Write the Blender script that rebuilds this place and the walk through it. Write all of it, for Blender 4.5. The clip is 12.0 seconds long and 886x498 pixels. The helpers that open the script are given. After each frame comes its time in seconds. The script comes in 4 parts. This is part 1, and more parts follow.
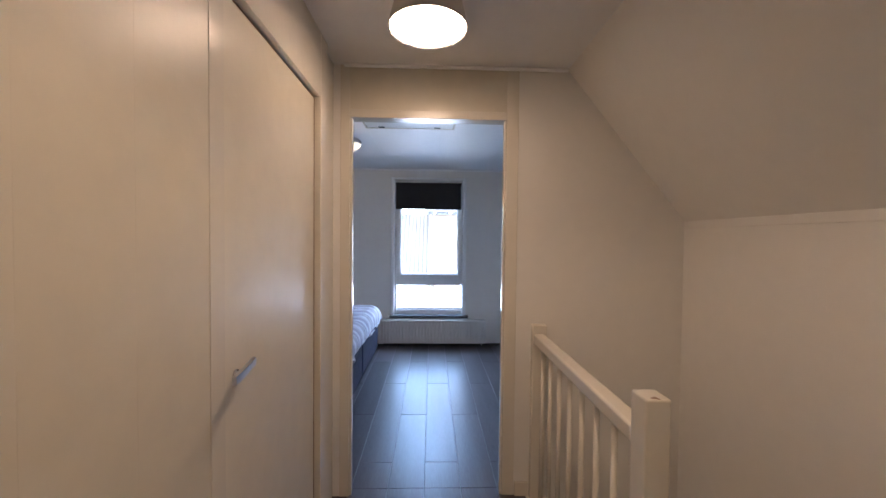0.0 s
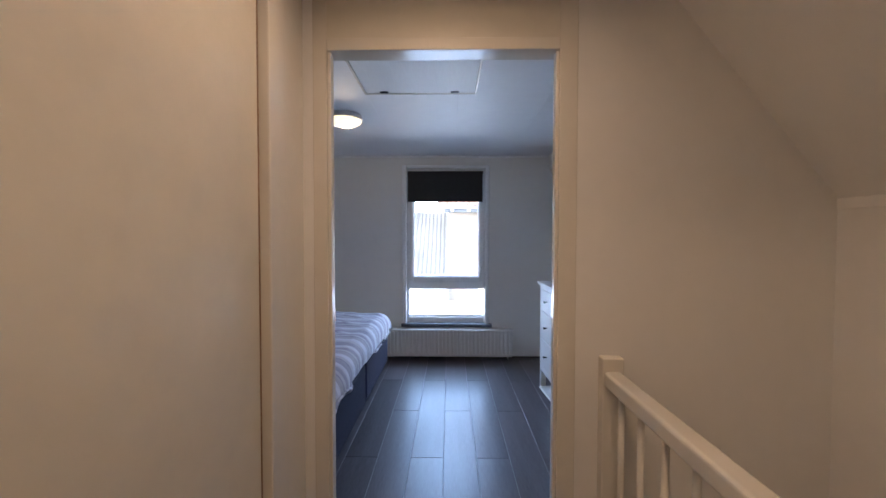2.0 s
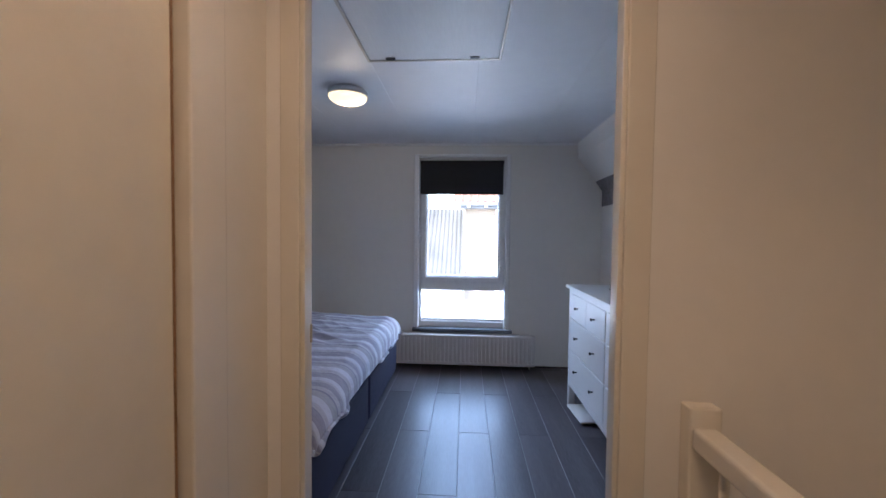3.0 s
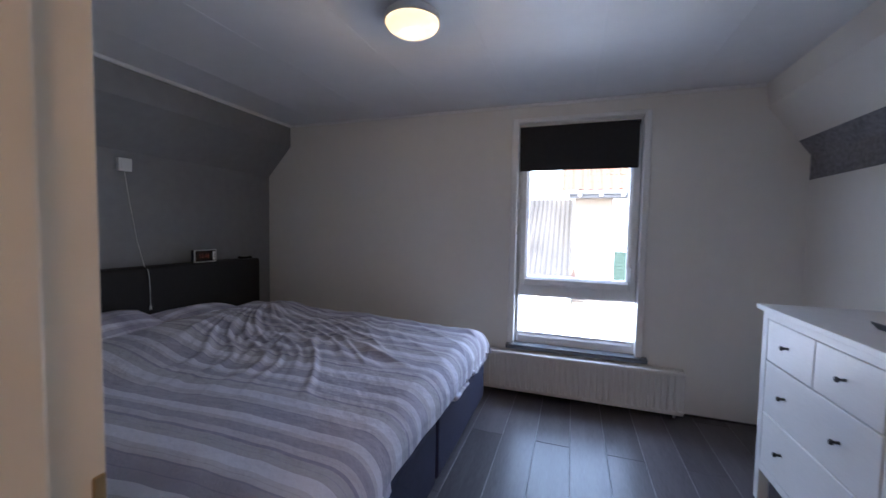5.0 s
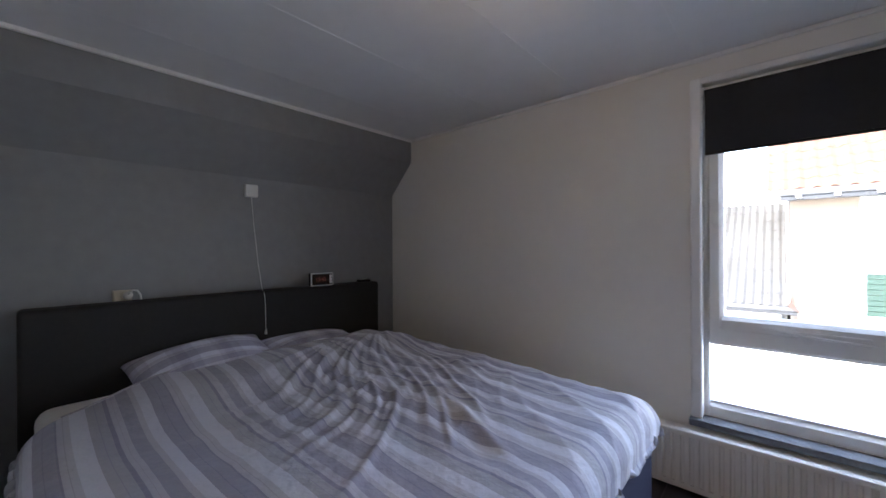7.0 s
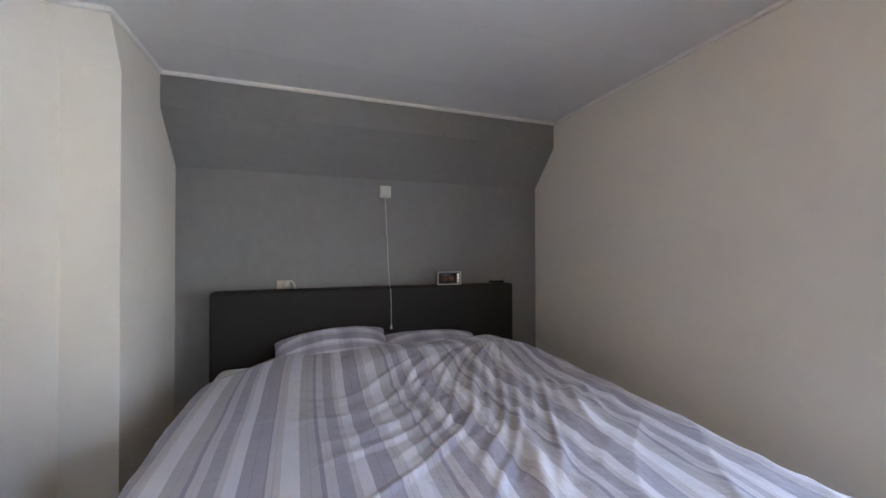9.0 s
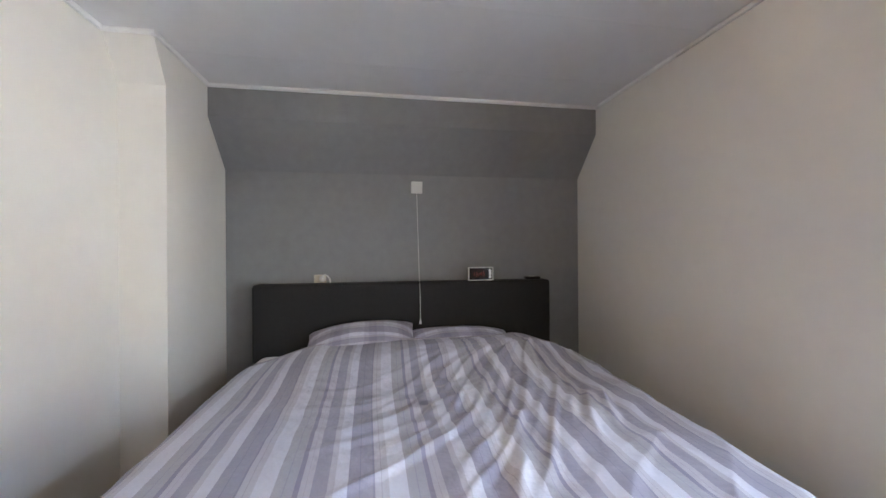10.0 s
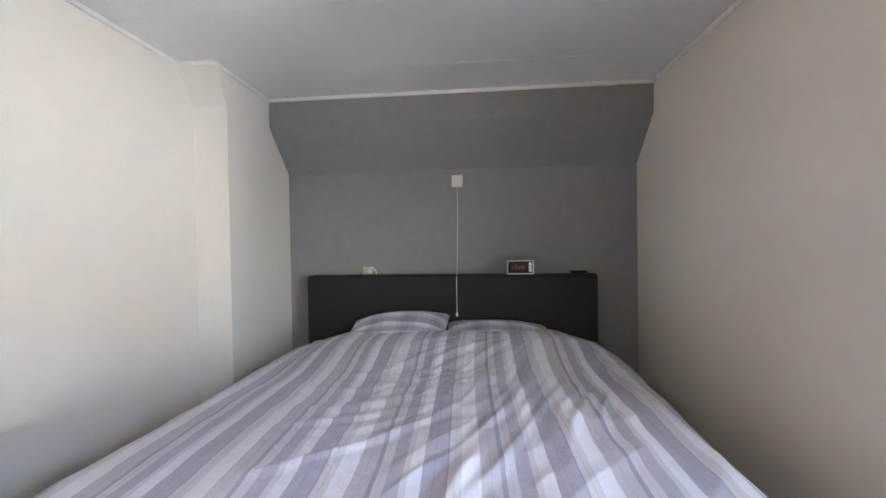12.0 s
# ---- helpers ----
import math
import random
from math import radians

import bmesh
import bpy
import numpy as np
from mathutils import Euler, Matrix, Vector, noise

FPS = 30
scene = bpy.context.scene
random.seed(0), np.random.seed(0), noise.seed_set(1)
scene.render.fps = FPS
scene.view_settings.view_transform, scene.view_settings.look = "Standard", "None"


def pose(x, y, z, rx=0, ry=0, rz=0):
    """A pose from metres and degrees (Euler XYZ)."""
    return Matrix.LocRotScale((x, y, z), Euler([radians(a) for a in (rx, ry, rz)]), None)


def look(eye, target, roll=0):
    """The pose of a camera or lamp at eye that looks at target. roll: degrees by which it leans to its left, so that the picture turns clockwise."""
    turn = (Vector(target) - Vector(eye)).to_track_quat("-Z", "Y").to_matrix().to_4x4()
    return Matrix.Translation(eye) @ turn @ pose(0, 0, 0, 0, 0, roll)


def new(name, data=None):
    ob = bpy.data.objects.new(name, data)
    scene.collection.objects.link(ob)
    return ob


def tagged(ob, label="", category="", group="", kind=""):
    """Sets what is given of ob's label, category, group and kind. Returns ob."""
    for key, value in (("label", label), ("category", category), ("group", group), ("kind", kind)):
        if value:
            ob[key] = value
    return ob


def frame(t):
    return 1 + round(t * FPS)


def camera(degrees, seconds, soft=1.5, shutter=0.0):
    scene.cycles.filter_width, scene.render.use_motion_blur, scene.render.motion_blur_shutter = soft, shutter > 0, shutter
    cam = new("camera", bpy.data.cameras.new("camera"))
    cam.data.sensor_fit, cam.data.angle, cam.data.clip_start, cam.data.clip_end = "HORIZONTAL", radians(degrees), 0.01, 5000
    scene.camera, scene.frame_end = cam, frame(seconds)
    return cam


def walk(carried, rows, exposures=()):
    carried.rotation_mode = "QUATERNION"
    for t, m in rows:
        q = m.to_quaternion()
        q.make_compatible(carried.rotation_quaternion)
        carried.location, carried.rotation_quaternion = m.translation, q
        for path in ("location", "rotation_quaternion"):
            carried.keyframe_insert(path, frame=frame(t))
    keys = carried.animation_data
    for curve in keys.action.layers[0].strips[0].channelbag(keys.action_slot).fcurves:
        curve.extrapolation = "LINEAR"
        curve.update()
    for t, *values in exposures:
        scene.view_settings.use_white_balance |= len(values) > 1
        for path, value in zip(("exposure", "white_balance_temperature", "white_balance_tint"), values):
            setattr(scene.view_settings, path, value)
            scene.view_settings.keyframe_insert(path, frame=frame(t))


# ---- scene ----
cam = camera(99.4, 12.0, 1.5, 0.3)
PATH = [
    (0, (0.023, -0.116, 1.396), (0.084, 1.883, 1.343), 0.6),
    (0.5, (0.011, 0.008, 1.386), (0.053, 2.007, 1.327), 0.8),
    (1, (0.006, 0.162, 1.382), (0.021, 2.161, 1.322), 0.5),
    (1.5, (0.014, 0.334, 1.361), (0.007, 2.333, 1.308), 0.2),
    (2, (0.028, 0.54, 1.359), (-0.006, 2.539, 1.306), 0.1),
    (2.5, (0.025, 0.735, 1.355), (-0.048, 2.733, 1.298), 0.3),
    (4.5, (0.003, 1.563, 1.311), (-0.44, 3.51, 1.205), 1.3),
    (5, (-0.032, 1.768, 1.309), (-0.682, 3.657, 1.205), 1.0),
    (5.5, (-0.076, 1.942, 1.313), (-0.913, 3.756, 1.219), 0.7),
    (6, (-0.119, 2.12, 1.298), (-1.135, 3.841, 1.238), 0.4),
    (6.5, (-0.142, 2.263, 1.308), (-1.308, 3.887, 1.275), 0.1),
    (7, (-0.157, 2.432, 1.298), (-1.492, 3.922, 1.296), -0.3),
    (7.5, (-0.161, 2.581, 1.284), (-1.67, 3.893, 1.298), -0.3),
    (9.5, (-0.139, 3.11, 1.252), (-2.08, 3.592, 1.264), -0.2),
    (10, (-0.124, 3.237, 1.248), (-2.096, 3.57, 1.249), -0.4),
    (10.5, (-0.107, 3.352, 1.246), (-2.098, 3.541, 1.235), -0.7),
    (11, (-0.098, 3.464, 1.243), (-2.098, 3.505, 1.221), -0.9),
    (11.5, (-0.096, 3.56, 1.239), (-2.095, 3.485, 1.214), -1.1),
    (12, (-0.089, 3.653, 1.244), (-2.081, 3.478, 1.214), -0.9),
]

EXPOSURES = [(0.0, 4.45, 5450, 8), (2.5, 4.15, 5600, 9), (4.5, 4.08, 5800, 13), (5.0, 4.06, 6000, 13), (6.5, 4.2, 6200, 11), (7.5, 4.28, 6500, 10), (9.5, 5.33, 6900, 9), (12.0, 5.53, 7000, 9)]
walk(cam, [(t, look(eye, target, roll)) for t, eye, target, roll in PATH], EXPOSURES)

# ---- world, sun, lamps ----
world = bpy.data.worlds.new("sky")
scene.world = world
world.use_nodes = True
wn = world.node_tree.nodes
sky = wn.new("ShaderNodeTexSky")
sky.sky_type, sky.sun_disc = "NISHITA", False
sky.sun_elevation, sky.sun_rotation = radians(46), radians(197)
wn["Background"].inputs["Strength"].default_value = 0.13
world.node_tree.links.new(sky.outputs[0], wn["Background"].inputs[0])
sun = new("sun", bpy.data.lights.new("sun", "SUN"))
sun.data.energy, sun.data.angle, sun.data.color = 2.2, radians(0.5), (1.0, 0.95, 0.88)
sun.matrix_world = look((0, 0, 20), (0.2, 0.66, 19.28))

HALL_GLOW, ROOM_GLOW, SPOT = 1.45, 0.1, 0.84
WARM = (1.0, 0.63, 0.37)
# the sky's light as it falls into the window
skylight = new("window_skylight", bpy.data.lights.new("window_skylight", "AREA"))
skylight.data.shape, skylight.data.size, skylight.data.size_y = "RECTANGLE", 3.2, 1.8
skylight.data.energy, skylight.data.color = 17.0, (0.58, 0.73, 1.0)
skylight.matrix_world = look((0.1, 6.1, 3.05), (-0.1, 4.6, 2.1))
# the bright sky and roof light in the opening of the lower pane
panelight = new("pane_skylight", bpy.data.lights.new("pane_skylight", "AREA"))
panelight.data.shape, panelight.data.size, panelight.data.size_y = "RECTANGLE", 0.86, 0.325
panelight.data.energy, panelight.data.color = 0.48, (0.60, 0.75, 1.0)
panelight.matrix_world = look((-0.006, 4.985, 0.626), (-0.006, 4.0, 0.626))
# unseen fill lamp added east of the window, brightens bed and grey wall
sidelight = new("side_fill_lamp", bpy.data.lights.new("side_fill_lamp", "AREA"))
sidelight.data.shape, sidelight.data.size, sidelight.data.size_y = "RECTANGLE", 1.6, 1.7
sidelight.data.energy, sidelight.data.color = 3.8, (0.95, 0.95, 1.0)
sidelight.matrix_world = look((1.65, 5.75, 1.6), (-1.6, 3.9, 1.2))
bulb = new("room_lamp_glow", bpy.data.lights.new("room_lamp_glow", "POINT"))
bulb.data.energy, bulb.data.color, bulb.data.shadow_soft_size = 0.19, (1.0, 0.7, 0.38), 0.006
bulb.matrix_world = pose(-0.77, 3.42, 2.305 - 0.104)
spot = new("downlight", bpy.data.lights.new("downlight", "SPOT"))
spot.data.energy, spot.data.spot_size, spot.data.spot_blend = SPOT, radians(156), 0.4
spot.data.color, spot.data.shadow_soft_size = WARM, 0.04
spot.matrix_world = pose(0.3, 0.2, 2.06)


# ---- materials ----
def material(name, base, rough=0.6, metal=0.0, vary=0.06, scale=6.0, bump=0.0, bscale=60.0, stretch=(1, 1, 1), coat=0.0, rnd=0.0, sheen=0.0, spec=0.5):
    m = bpy.data.materials.new(name)
    m.use_nodes = True
    nt, nodes = m.node_tree, m.node_tree.nodes
    p = nodes["Principled BSDF"]
    p.inputs["Roughness"].default_value, p.inputs["Metallic"].default_value = rough, metal
    p.inputs["Coat Weight"].default_value, p.inputs["Sheen Weight"].default_value = coat, sheen
    p.inputs["Specular IOR Level"].default_value = spec
    co = nodes.new("ShaderNodeTexCoord")
    mp = nodes.new("ShaderNodeMapping")
    mp.inputs["Scale"].default_value = stretch
    nt.links.new(co.outputs["Object"], mp.inputs[0])
    big, fine = nodes.new("ShaderNodeTexNoise"), nodes.new("ShaderNodeTexNoise")
    big.inputs["Scale"].default_value, fine.inputs["Scale"].default_value = scale * 0.3, scale * 5
    big.inputs["Detail"].default_value, fine.inputs["Detail"].default_value = 4, 5
    add = nodes.new("ShaderNodeMath")
    add.operation = "ADD"
    for n, k in ((big, 0), (fine, 1)):
        nt.links.new(mp.outputs[0], n.inputs["Vector"])
        nt.links.new(n.outputs[0], add.inputs[k])
    last = add.outputs[0]
    if rnd:
        info = nodes.new("ShaderNodeObjectInfo")
        mul = nodes.new("ShaderNodeMath")
        mul.operation = "MULTIPLY_ADD"
        mul.inputs[1].default_value = rnd
        nt.links.new(info.outputs["Random"], mul.inputs[0])
        nt.links.new(last, mul.inputs[2])
        last = mul.outputs[0]
    rng = nodes.new("ShaderNodeMapRange")
    rng.inputs["From Min"].default_value, rng.inputs["From Max"].default_value = 0.6, 1.4 + rnd
    rng.inputs["To Min"].default_value, rng.inputs["To Max"].default_value = 1 - vary * 2, 1 + vary
    nt.links.new(last, rng.inputs[0])
    mix = nodes.new("ShaderNodeVectorMath")
    mix.operation = "SCALE"
    mix.inputs[0].default_value = base
    nt.links.new(rng.outputs[0], mix.inputs["Scale"])
    nt.links.new(mix.outputs[0], p.inputs["Base Color"])
    rr = nodes.new("ShaderNodeMapRange")
    rr.inputs["From Min"].default_value, rr.inputs["From Max"].default_value = 0.3, 0.7
    rr.inputs["To Min"].default_value, rr.inputs["To Max"].default_value = max(rough - 0.015, 0.02), min(rough + 0.015, 1)
    nt.links.new(big.outputs[0], rr.inputs[0])
    nt.links.new(rr.outputs[0], p.inputs["Roughness"])
    if bump:
        b = nodes.new("ShaderNodeBump")
        g = nodes.new("ShaderNodeTexNoise")
        g.inputs["Scale"].default_value, g.inputs["Detail"].default_value = bscale, 6
        b.inputs["Strength"].default_value, b.inputs["Distance"].default_value = bump, 0.002
        nt.links.new(mp.outputs[0], g.inputs["Vector"])
        nt.links.new(g.outputs[0], b.inputs["Height"])
        nt.links.new(b.outputs[0], p.inputs["Normal"])
    return m


def glowing(name, colour, strength):
    m = bpy.data.materials.new(name)
    m.use_nodes = True
    p = m.node_tree.nodes["Principled BSDF"]
    p.inputs["Base Color"].default_value = (0.85, 0.82, 0.78, 1)
    p.inputs["Roughness"].default_value = 0.3
    p.inputs["Emission Color"].default_value = (*colour, 1)
    p.inputs["Emission Strength"].default_value = strength
    return m


def clear_glass(name, tint=(1, 1, 1), rough=0.02):
    m = bpy.data.materials.new(name)
    m.use_nodes = True
    nt, nodes = m.node_tree, m.node_tree.nodes
    nodes.remove(nodes["Principled BSDF"])
    tr, gl, mx, fr = (nodes.new("ShaderNode" + k) for k in ("BsdfTransparent", "BsdfGlossy", "MixShader", "Fresnel"))
    tr.inputs[0].default_value = (*tint, 1)
    gl.inputs["Roughness"].default_value = rough
    fr.inputs["IOR"].default_value = 1.45
    nt.links.new(fr.outputs[0], mx.inputs[0])
    nt.links.new(tr.outputs[0], mx.inputs[1])
    nt.links.new(gl.outputs[0], mx.inputs[2])
    nt.links.new(mx.outputs[0], nodes["Material Output"].inputs[0])
    return m


PLASTER = material("white wall paint", (0.83, 0.81, 0.765), 0.75, vary=0.015, scale=3, bump=0.12, bscale=140)
SLATE = material("slate grey wall paint", (0.285, 0.29, 0.296), 0.7, vary=0.06, scale=3, bump=0.3, bscale=140)
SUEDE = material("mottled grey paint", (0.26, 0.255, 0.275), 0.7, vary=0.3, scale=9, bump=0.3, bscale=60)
CEIL = material("white ceiling board", (0.84, 0.84, 0.84), 0.55, vary=0.02, scale=2, bump=0.1, bscale=90)
GLOSS = material("glossy cream paint", (0.76, 0.72, 0.63), 0.21, vary=0.02, scale=3, bump=0.02, bscale=30)
SATIN = material("satin cream door paint", (0.70, 0.655, 0.545), 0.36, vary=0.04, scale=2.5, bump=0.12, bscale=70)
HATCHPAINT = material("brushed white hatch paint", (0.8, 0.8, 0.79), 0.5, vary=0.03, scale=3, bump=0.3, bscale=20, stretch=(8, 1, 1), spec=0.35)
FRAMEW = material("white window lacquer", (0.88, 0.88, 0.87), 0.28, vary=0.02, scale=4)
CHEST = material("white lacquered wood", (0.76, 0.76, 0.76), 0.45, vary=0.03, scale=3, bump=0.1, bscale=25, stretch=(1, 1, 8))
LAMINATE = material("dark grey oak laminate", (0.102, 0.093, 0.104), 0.35, vary=0.42, scale=5, bump=0.05, bscale=26, stretch=(9, 0.6, 9), rnd=0.55, spec=0.5)
# light caught on the long plank bevels, painted as a paler colour
GROOVE = material("pale plank edge with painted glint", (0.19, 0.185, 0.2), 0.3, vary=0.1)
FELT = material("dark underlay", (0.02, 0.02, 0.02), 0.9)
DARKGAP = material("dark grey floor gap strip", (0.04, 0.038, 0.037), 0.5, vary=0.1)
LEATHER = material("black upholstery", (0.014, 0.013, 0.014), 0.75, vary=0.15, scale=10, bump=0.4, bscale=300)
FABRIC = material("dark blue grey upholstery", (0.02, 0.022, 0.058), 0.9, vary=0.18, scale=14, bump=0.7, bscale=420, sheen=0.0)
SHEET = material("white cotton sheet", (0.75, 0.74, 0.73), 0.85, vary=0.04, bump=0.4, bscale=160)
BLIND = material("charcoal blind cloth", (0.022, 0.022, 0.026), 0.8, vary=0.1, bump=0.3, bscale=500)
STONE = material("dark stone sill", (0.13, 0.14, 0.16), 0.2, vary=0.2, scale=20)
ENAMEL = material("cream radiator enamel", (0.76, 0.75, 0.72), 0.35, vary=0.02)
CHROME = material("brushed chrome", (0.72, 0.72, 0.74), 0.28, metal=1.0, vary=0.05)
BLACK = material("black plastic", (0.012, 0.012, 0.013), 0.3, vary=0.1, spec=0.2)
BLACKMETAL = material("black iron", (0.02, 0.02, 0.022), 0.4, metal=0.4, vary=0.1)
WHITEPLASTIC = material("white plastic", (0.78, 0.78, 0.76), 0.35, vary=0.02)
SILVER = material("silver plastic", (0.6, 0.6, 0.6), 0.35, metal=0.6, vary=0.03)
WOODBEAD = material("natural wood bead", (0.26, 0.15, 0.075), 0.45, vary=0.2, scale=12, stretch=(6, 6, 1))
BRASS = material("dull brass", (0.45, 0.32, 0.16), 0.35, metal=0.9, vary=0.1)
MIRROR = material("mirror", (0.9, 0.92, 0.92), 0.03, metal=1.0, vary=0.0)
TRAYBLUE = material("dark blue grey tray", (0.07, 0.08, 0.11), 0.4, vary=0.1)
SHADE = material("pale grey lamp shade", (0.6, 0.58, 0.54), 0.45, vary=0.03)
GLASS = clear_glass("clear glass")
MATTGLASS = material("grey green frosted glass", (0.33, 0.38, 0.38), 0.25, vary=0.05, scale=10, bump=0.2, bscale=40)
HALLDISC = glowing("lit hall diffuser", (1.0, 0.63, 0.385), HALL_GLOW)
ROOMDISC = glowing("lit room diffuser", (1.0, 0.68, 0.36), ROOM_GLOW)
DIGITS = glowing("red clock digits", (1.0, 0.18, 0.05), 0.003)
DIGITS.node_tree.nodes["Principled BSDF"].inputs["Base Color"].default_value = (0.06, 0.015, 0.01, 1)
ROOFTILE = material("weathered grey roof tile", (0.066, 0.064, 0.062), 0.8, vary=0.35, scale=3, bump=0.4)
REDTILE = material("orange clay roof tile", (0.125, 0.058, 0.034), 0.8, vary=0.25, scale=3, bump=0.4)
RENDERW = material("white rendered facade", (0.78, 0.76, 0.72), 0.85, vary=0.04, scale=1, bump=0.4, bscale=40)
BUFF = material("pale sand facade", (0.2, 0.162, 0.125), 0.85, vary=0.06, scale=2, bump=0.4, bscale=40)
GREEN = material("dark green cladding", (0.007, 0.026, 0.017), 0.5, vary=0.1, scale=3)
GRAVEL = material("pale roof gravel", (0.68, 0.67, 0.65), 0.9, vary=0.12, scale=6, bump=0.8, bscale=60)
GROUND = material("grass and paving", (0.12, 0.13, 0.08), 0.9, vary=0.3, scale=0.4)
FARGLASS = material("far window glass", (0.3, 0.32, 0.32), 0.5, vary=0.05, scale=1, spec=0.1)
ZINC = material("dull dark zinc", (0.02, 0.021, 0.024), 0.6, vary=0.15)
GLOSSBLACK = material("glossy black display", (0.006, 0.006, 0.007), 0.06, vary=0.05)
RIM = material("pale silver plastic", (0.72, 0.72, 0.71), 0.3, metal=0.15, vary=0.02)
CREAM = material("aged cream plastic", (0.74, 0.69, 0.58), 0.4, vary=0.04)
RUST = material("red brown clay", (0.05, 0.028, 0.02), 0.8, vary=0.2)
ZINCPALE = material("pale weathered zinc", (0.05, 0.05, 0.053), 0.6, vary=0.15)
REDBRICK = material("red brown brick facade", (0.042, 0.03, 0.026), 0.85, vary=0.3, scale=5, bump=0.6, bscale=30)
SOCKET = material("dark gap", (0.015, 0.013, 0.012), 0.9)


# ---- mesh helpers ----
def bm_box(x0, x1, y0, y1, z0, z1, bev=0.0, seg=2):
    bm = bmesh.new()
    bmesh.ops.create_cube(bm, size=1)
    for v in bm.verts:
        v.co = Vector(((x0 + x1) / 2 + v.co.x * (x1 - x0), (y0 + y1) / 2 + v.co.y * (y1 - y0), (z0 + z1) / 2 + v.co.z * (z1 - z0)))
    if bev:
        bmesh.ops.bevel(bm, geom=list(bm.edges), offset=bev, segments=seg, affect="EDGES", profile=0.5)
    return bm


def join(*bms):
    out = bmesh.new()
    for b in bms:
        me = bpy.data.meshes.new("tmp")
        b.to_mesh(me)
        b.free()
        out.from_mesh(me)
        bpy.data.meshes.remove(me)
    return out


def bm_prism(profile, axis, a, b):
    """profile: (p, q) pairs; axis y: (x, z) profile, axis x: (y, z), axis z: (x, y)."""
    bm = bmesh.new()
    put = {"y": lambda p, q, s: (p, s, q), "x": lambda p, q, s: (s, p, q), "z": lambda p, q, s: (p, q, s)}[axis]
    lo = [bm.verts.new(put(p, q, a)) for p, q in profile]
    hi = [bm.verts.new(put(p, q, b)) for p, q in profile]
    n = len(profile)
    bm.faces.new(lo)
    bm.faces.new(hi[::-1])
    for i in range(n):
        bm.faces.new((lo[i], hi[i], hi[(i + 1) % n], lo[(i + 1) % n]))
    bmesh.ops.recalc_face_normals(bm, faces=list(bm.faces))
    return bm


def bm_lathe(profile, n=32, centre=(0, 0, 0)):
    """profile: (radius, z) pairs, turned about z."""
    bm = bmesh.new()
    rings = []
    for r, z in profile:
        rings.append([bm.verts.new((centre[0] + r * math.cos(6.28318 * k / n), centre[1] + r * math.sin(6.28318 * k / n), centre[2] + z)) for k in range(n)])
    for a, b in zip(rings, rings[1:]):
        for k in range(n):
            bm.faces.new((a[k], a[(k + 1) % n], b[(k + 1) % n], b[k]))
    for ring in (rings[0], rings[-1]):
        bm.faces.new(ring)
    bmesh.ops.remove_doubles(bm, verts=list(bm.verts), dist=1e-5)
    bmesh.ops.recalc_face_normals(bm, faces=list(bm.faces))
    return bm


def bm_tube(points, r, n=8):
    bm = bmesh.new()
    pts = [Vector(p) for p in points]
    rings = []
    for i, p in enumerate(pts):
        d = (pts[min(i + 1, len(pts) - 1)] - pts[max(i - 1, 0)]).normalized()
        u = d.orthogonal().normalized() if i == 0 else (u - d * u.dot(d)).normalized()
        w = d.cross(u)
        rings.append([bm.verts.new(p + r * (math.cos(6.28318 * k / n) * u + math.sin(6.28318 * k / n) * w)) for k in range(n)])
    for a, b in zip(rings, rings[1:]):
        for k in range(n):
            bm.faces.new((a[k], a[(k + 1) % n], b[(k + 1) % n], b[k]))
    bm.faces.new(rings[0])
    bm.faces.new(rings[-1])
    bmesh.ops.recalc_face_normals(bm, faces=list(bm.faces))
    return bm


def mesh_of(name, bm, mat, smooth=False):
    me = bpy.data.meshes.new(name)
    bm.to_mesh(me)
    bm.free()
    me.materials.append(mat)
    if smooth:
        me.polygons.foreach_set("use_smooth", [True] * len(me.polygons))
    return me


def part(name, bm, mat, parent, label="", smooth=False):
    ob = new(name, mesh_of(name, bm, mat, smooth))
    ob.parent = parent
    return tagged(ob, label)


def solid(name, bm, mat, label, category, kind="structure", smooth=False):
    return tagged(new(name, mesh_of(name, bm, mat, smooth)), label, category, kind=kind)


def thing(name, m, label, category, group="", kind=""):
    ob = new(name)
    ob.matrix_basis = m
    ob.empty_display_size = 0.1
    return tagged(ob, label, category, group, kind)


# ---- the plan ----
CZ = 2.305                    # ceiling
HY, RY = 1.895, 1.955         # hall face and room face of the door wall
NY = 4.842                    # window wall
WX, EX = -2.981, 1.40         # knee walls
WIN = (-0.485, 0.462, 0.385, 2.185)

# door wall
solid("wall_south_left", bm_box(-2.30, -0.462, HY, RY, 0, CZ), PLASTER, "white painted partition wall beside the bedroom door", "wall")
solid("wall_south_right", bm_box(0.482, EX + 0.15, HY, RY, -2.6, CZ), PLASTER, "white painted partition wall with the open door against it", "wall")
solid("wall_chase", bm_prism([(WX - 0.15, 0), (-2.24, 0), (-2.24, 2.09), (-2.128, CZ), (WX - 0.15, CZ)], "y", 1.80, 2.172), PLASTER, "white boxed-out wall chase beside the bed", "wall")
# window wall with its opening
x0, x1, z0, z1 = WIN
for nm, b in (("left", (WX - 0.15, x0, 0, CZ)), ("right", (x1, EX + 0.15, 0, CZ)), ("below", (x0, x1, 0, z0)), ("above", (x0, x1, z1, CZ))):
    solid("wall_north_" + nm, bm_box(b[0], b[1], NY, NY + 0.24, b[2] - (0.4 if b[2] == 0 else 0), b[3]), PLASTER, "plain off-white wall round the bedroom window", "wall")
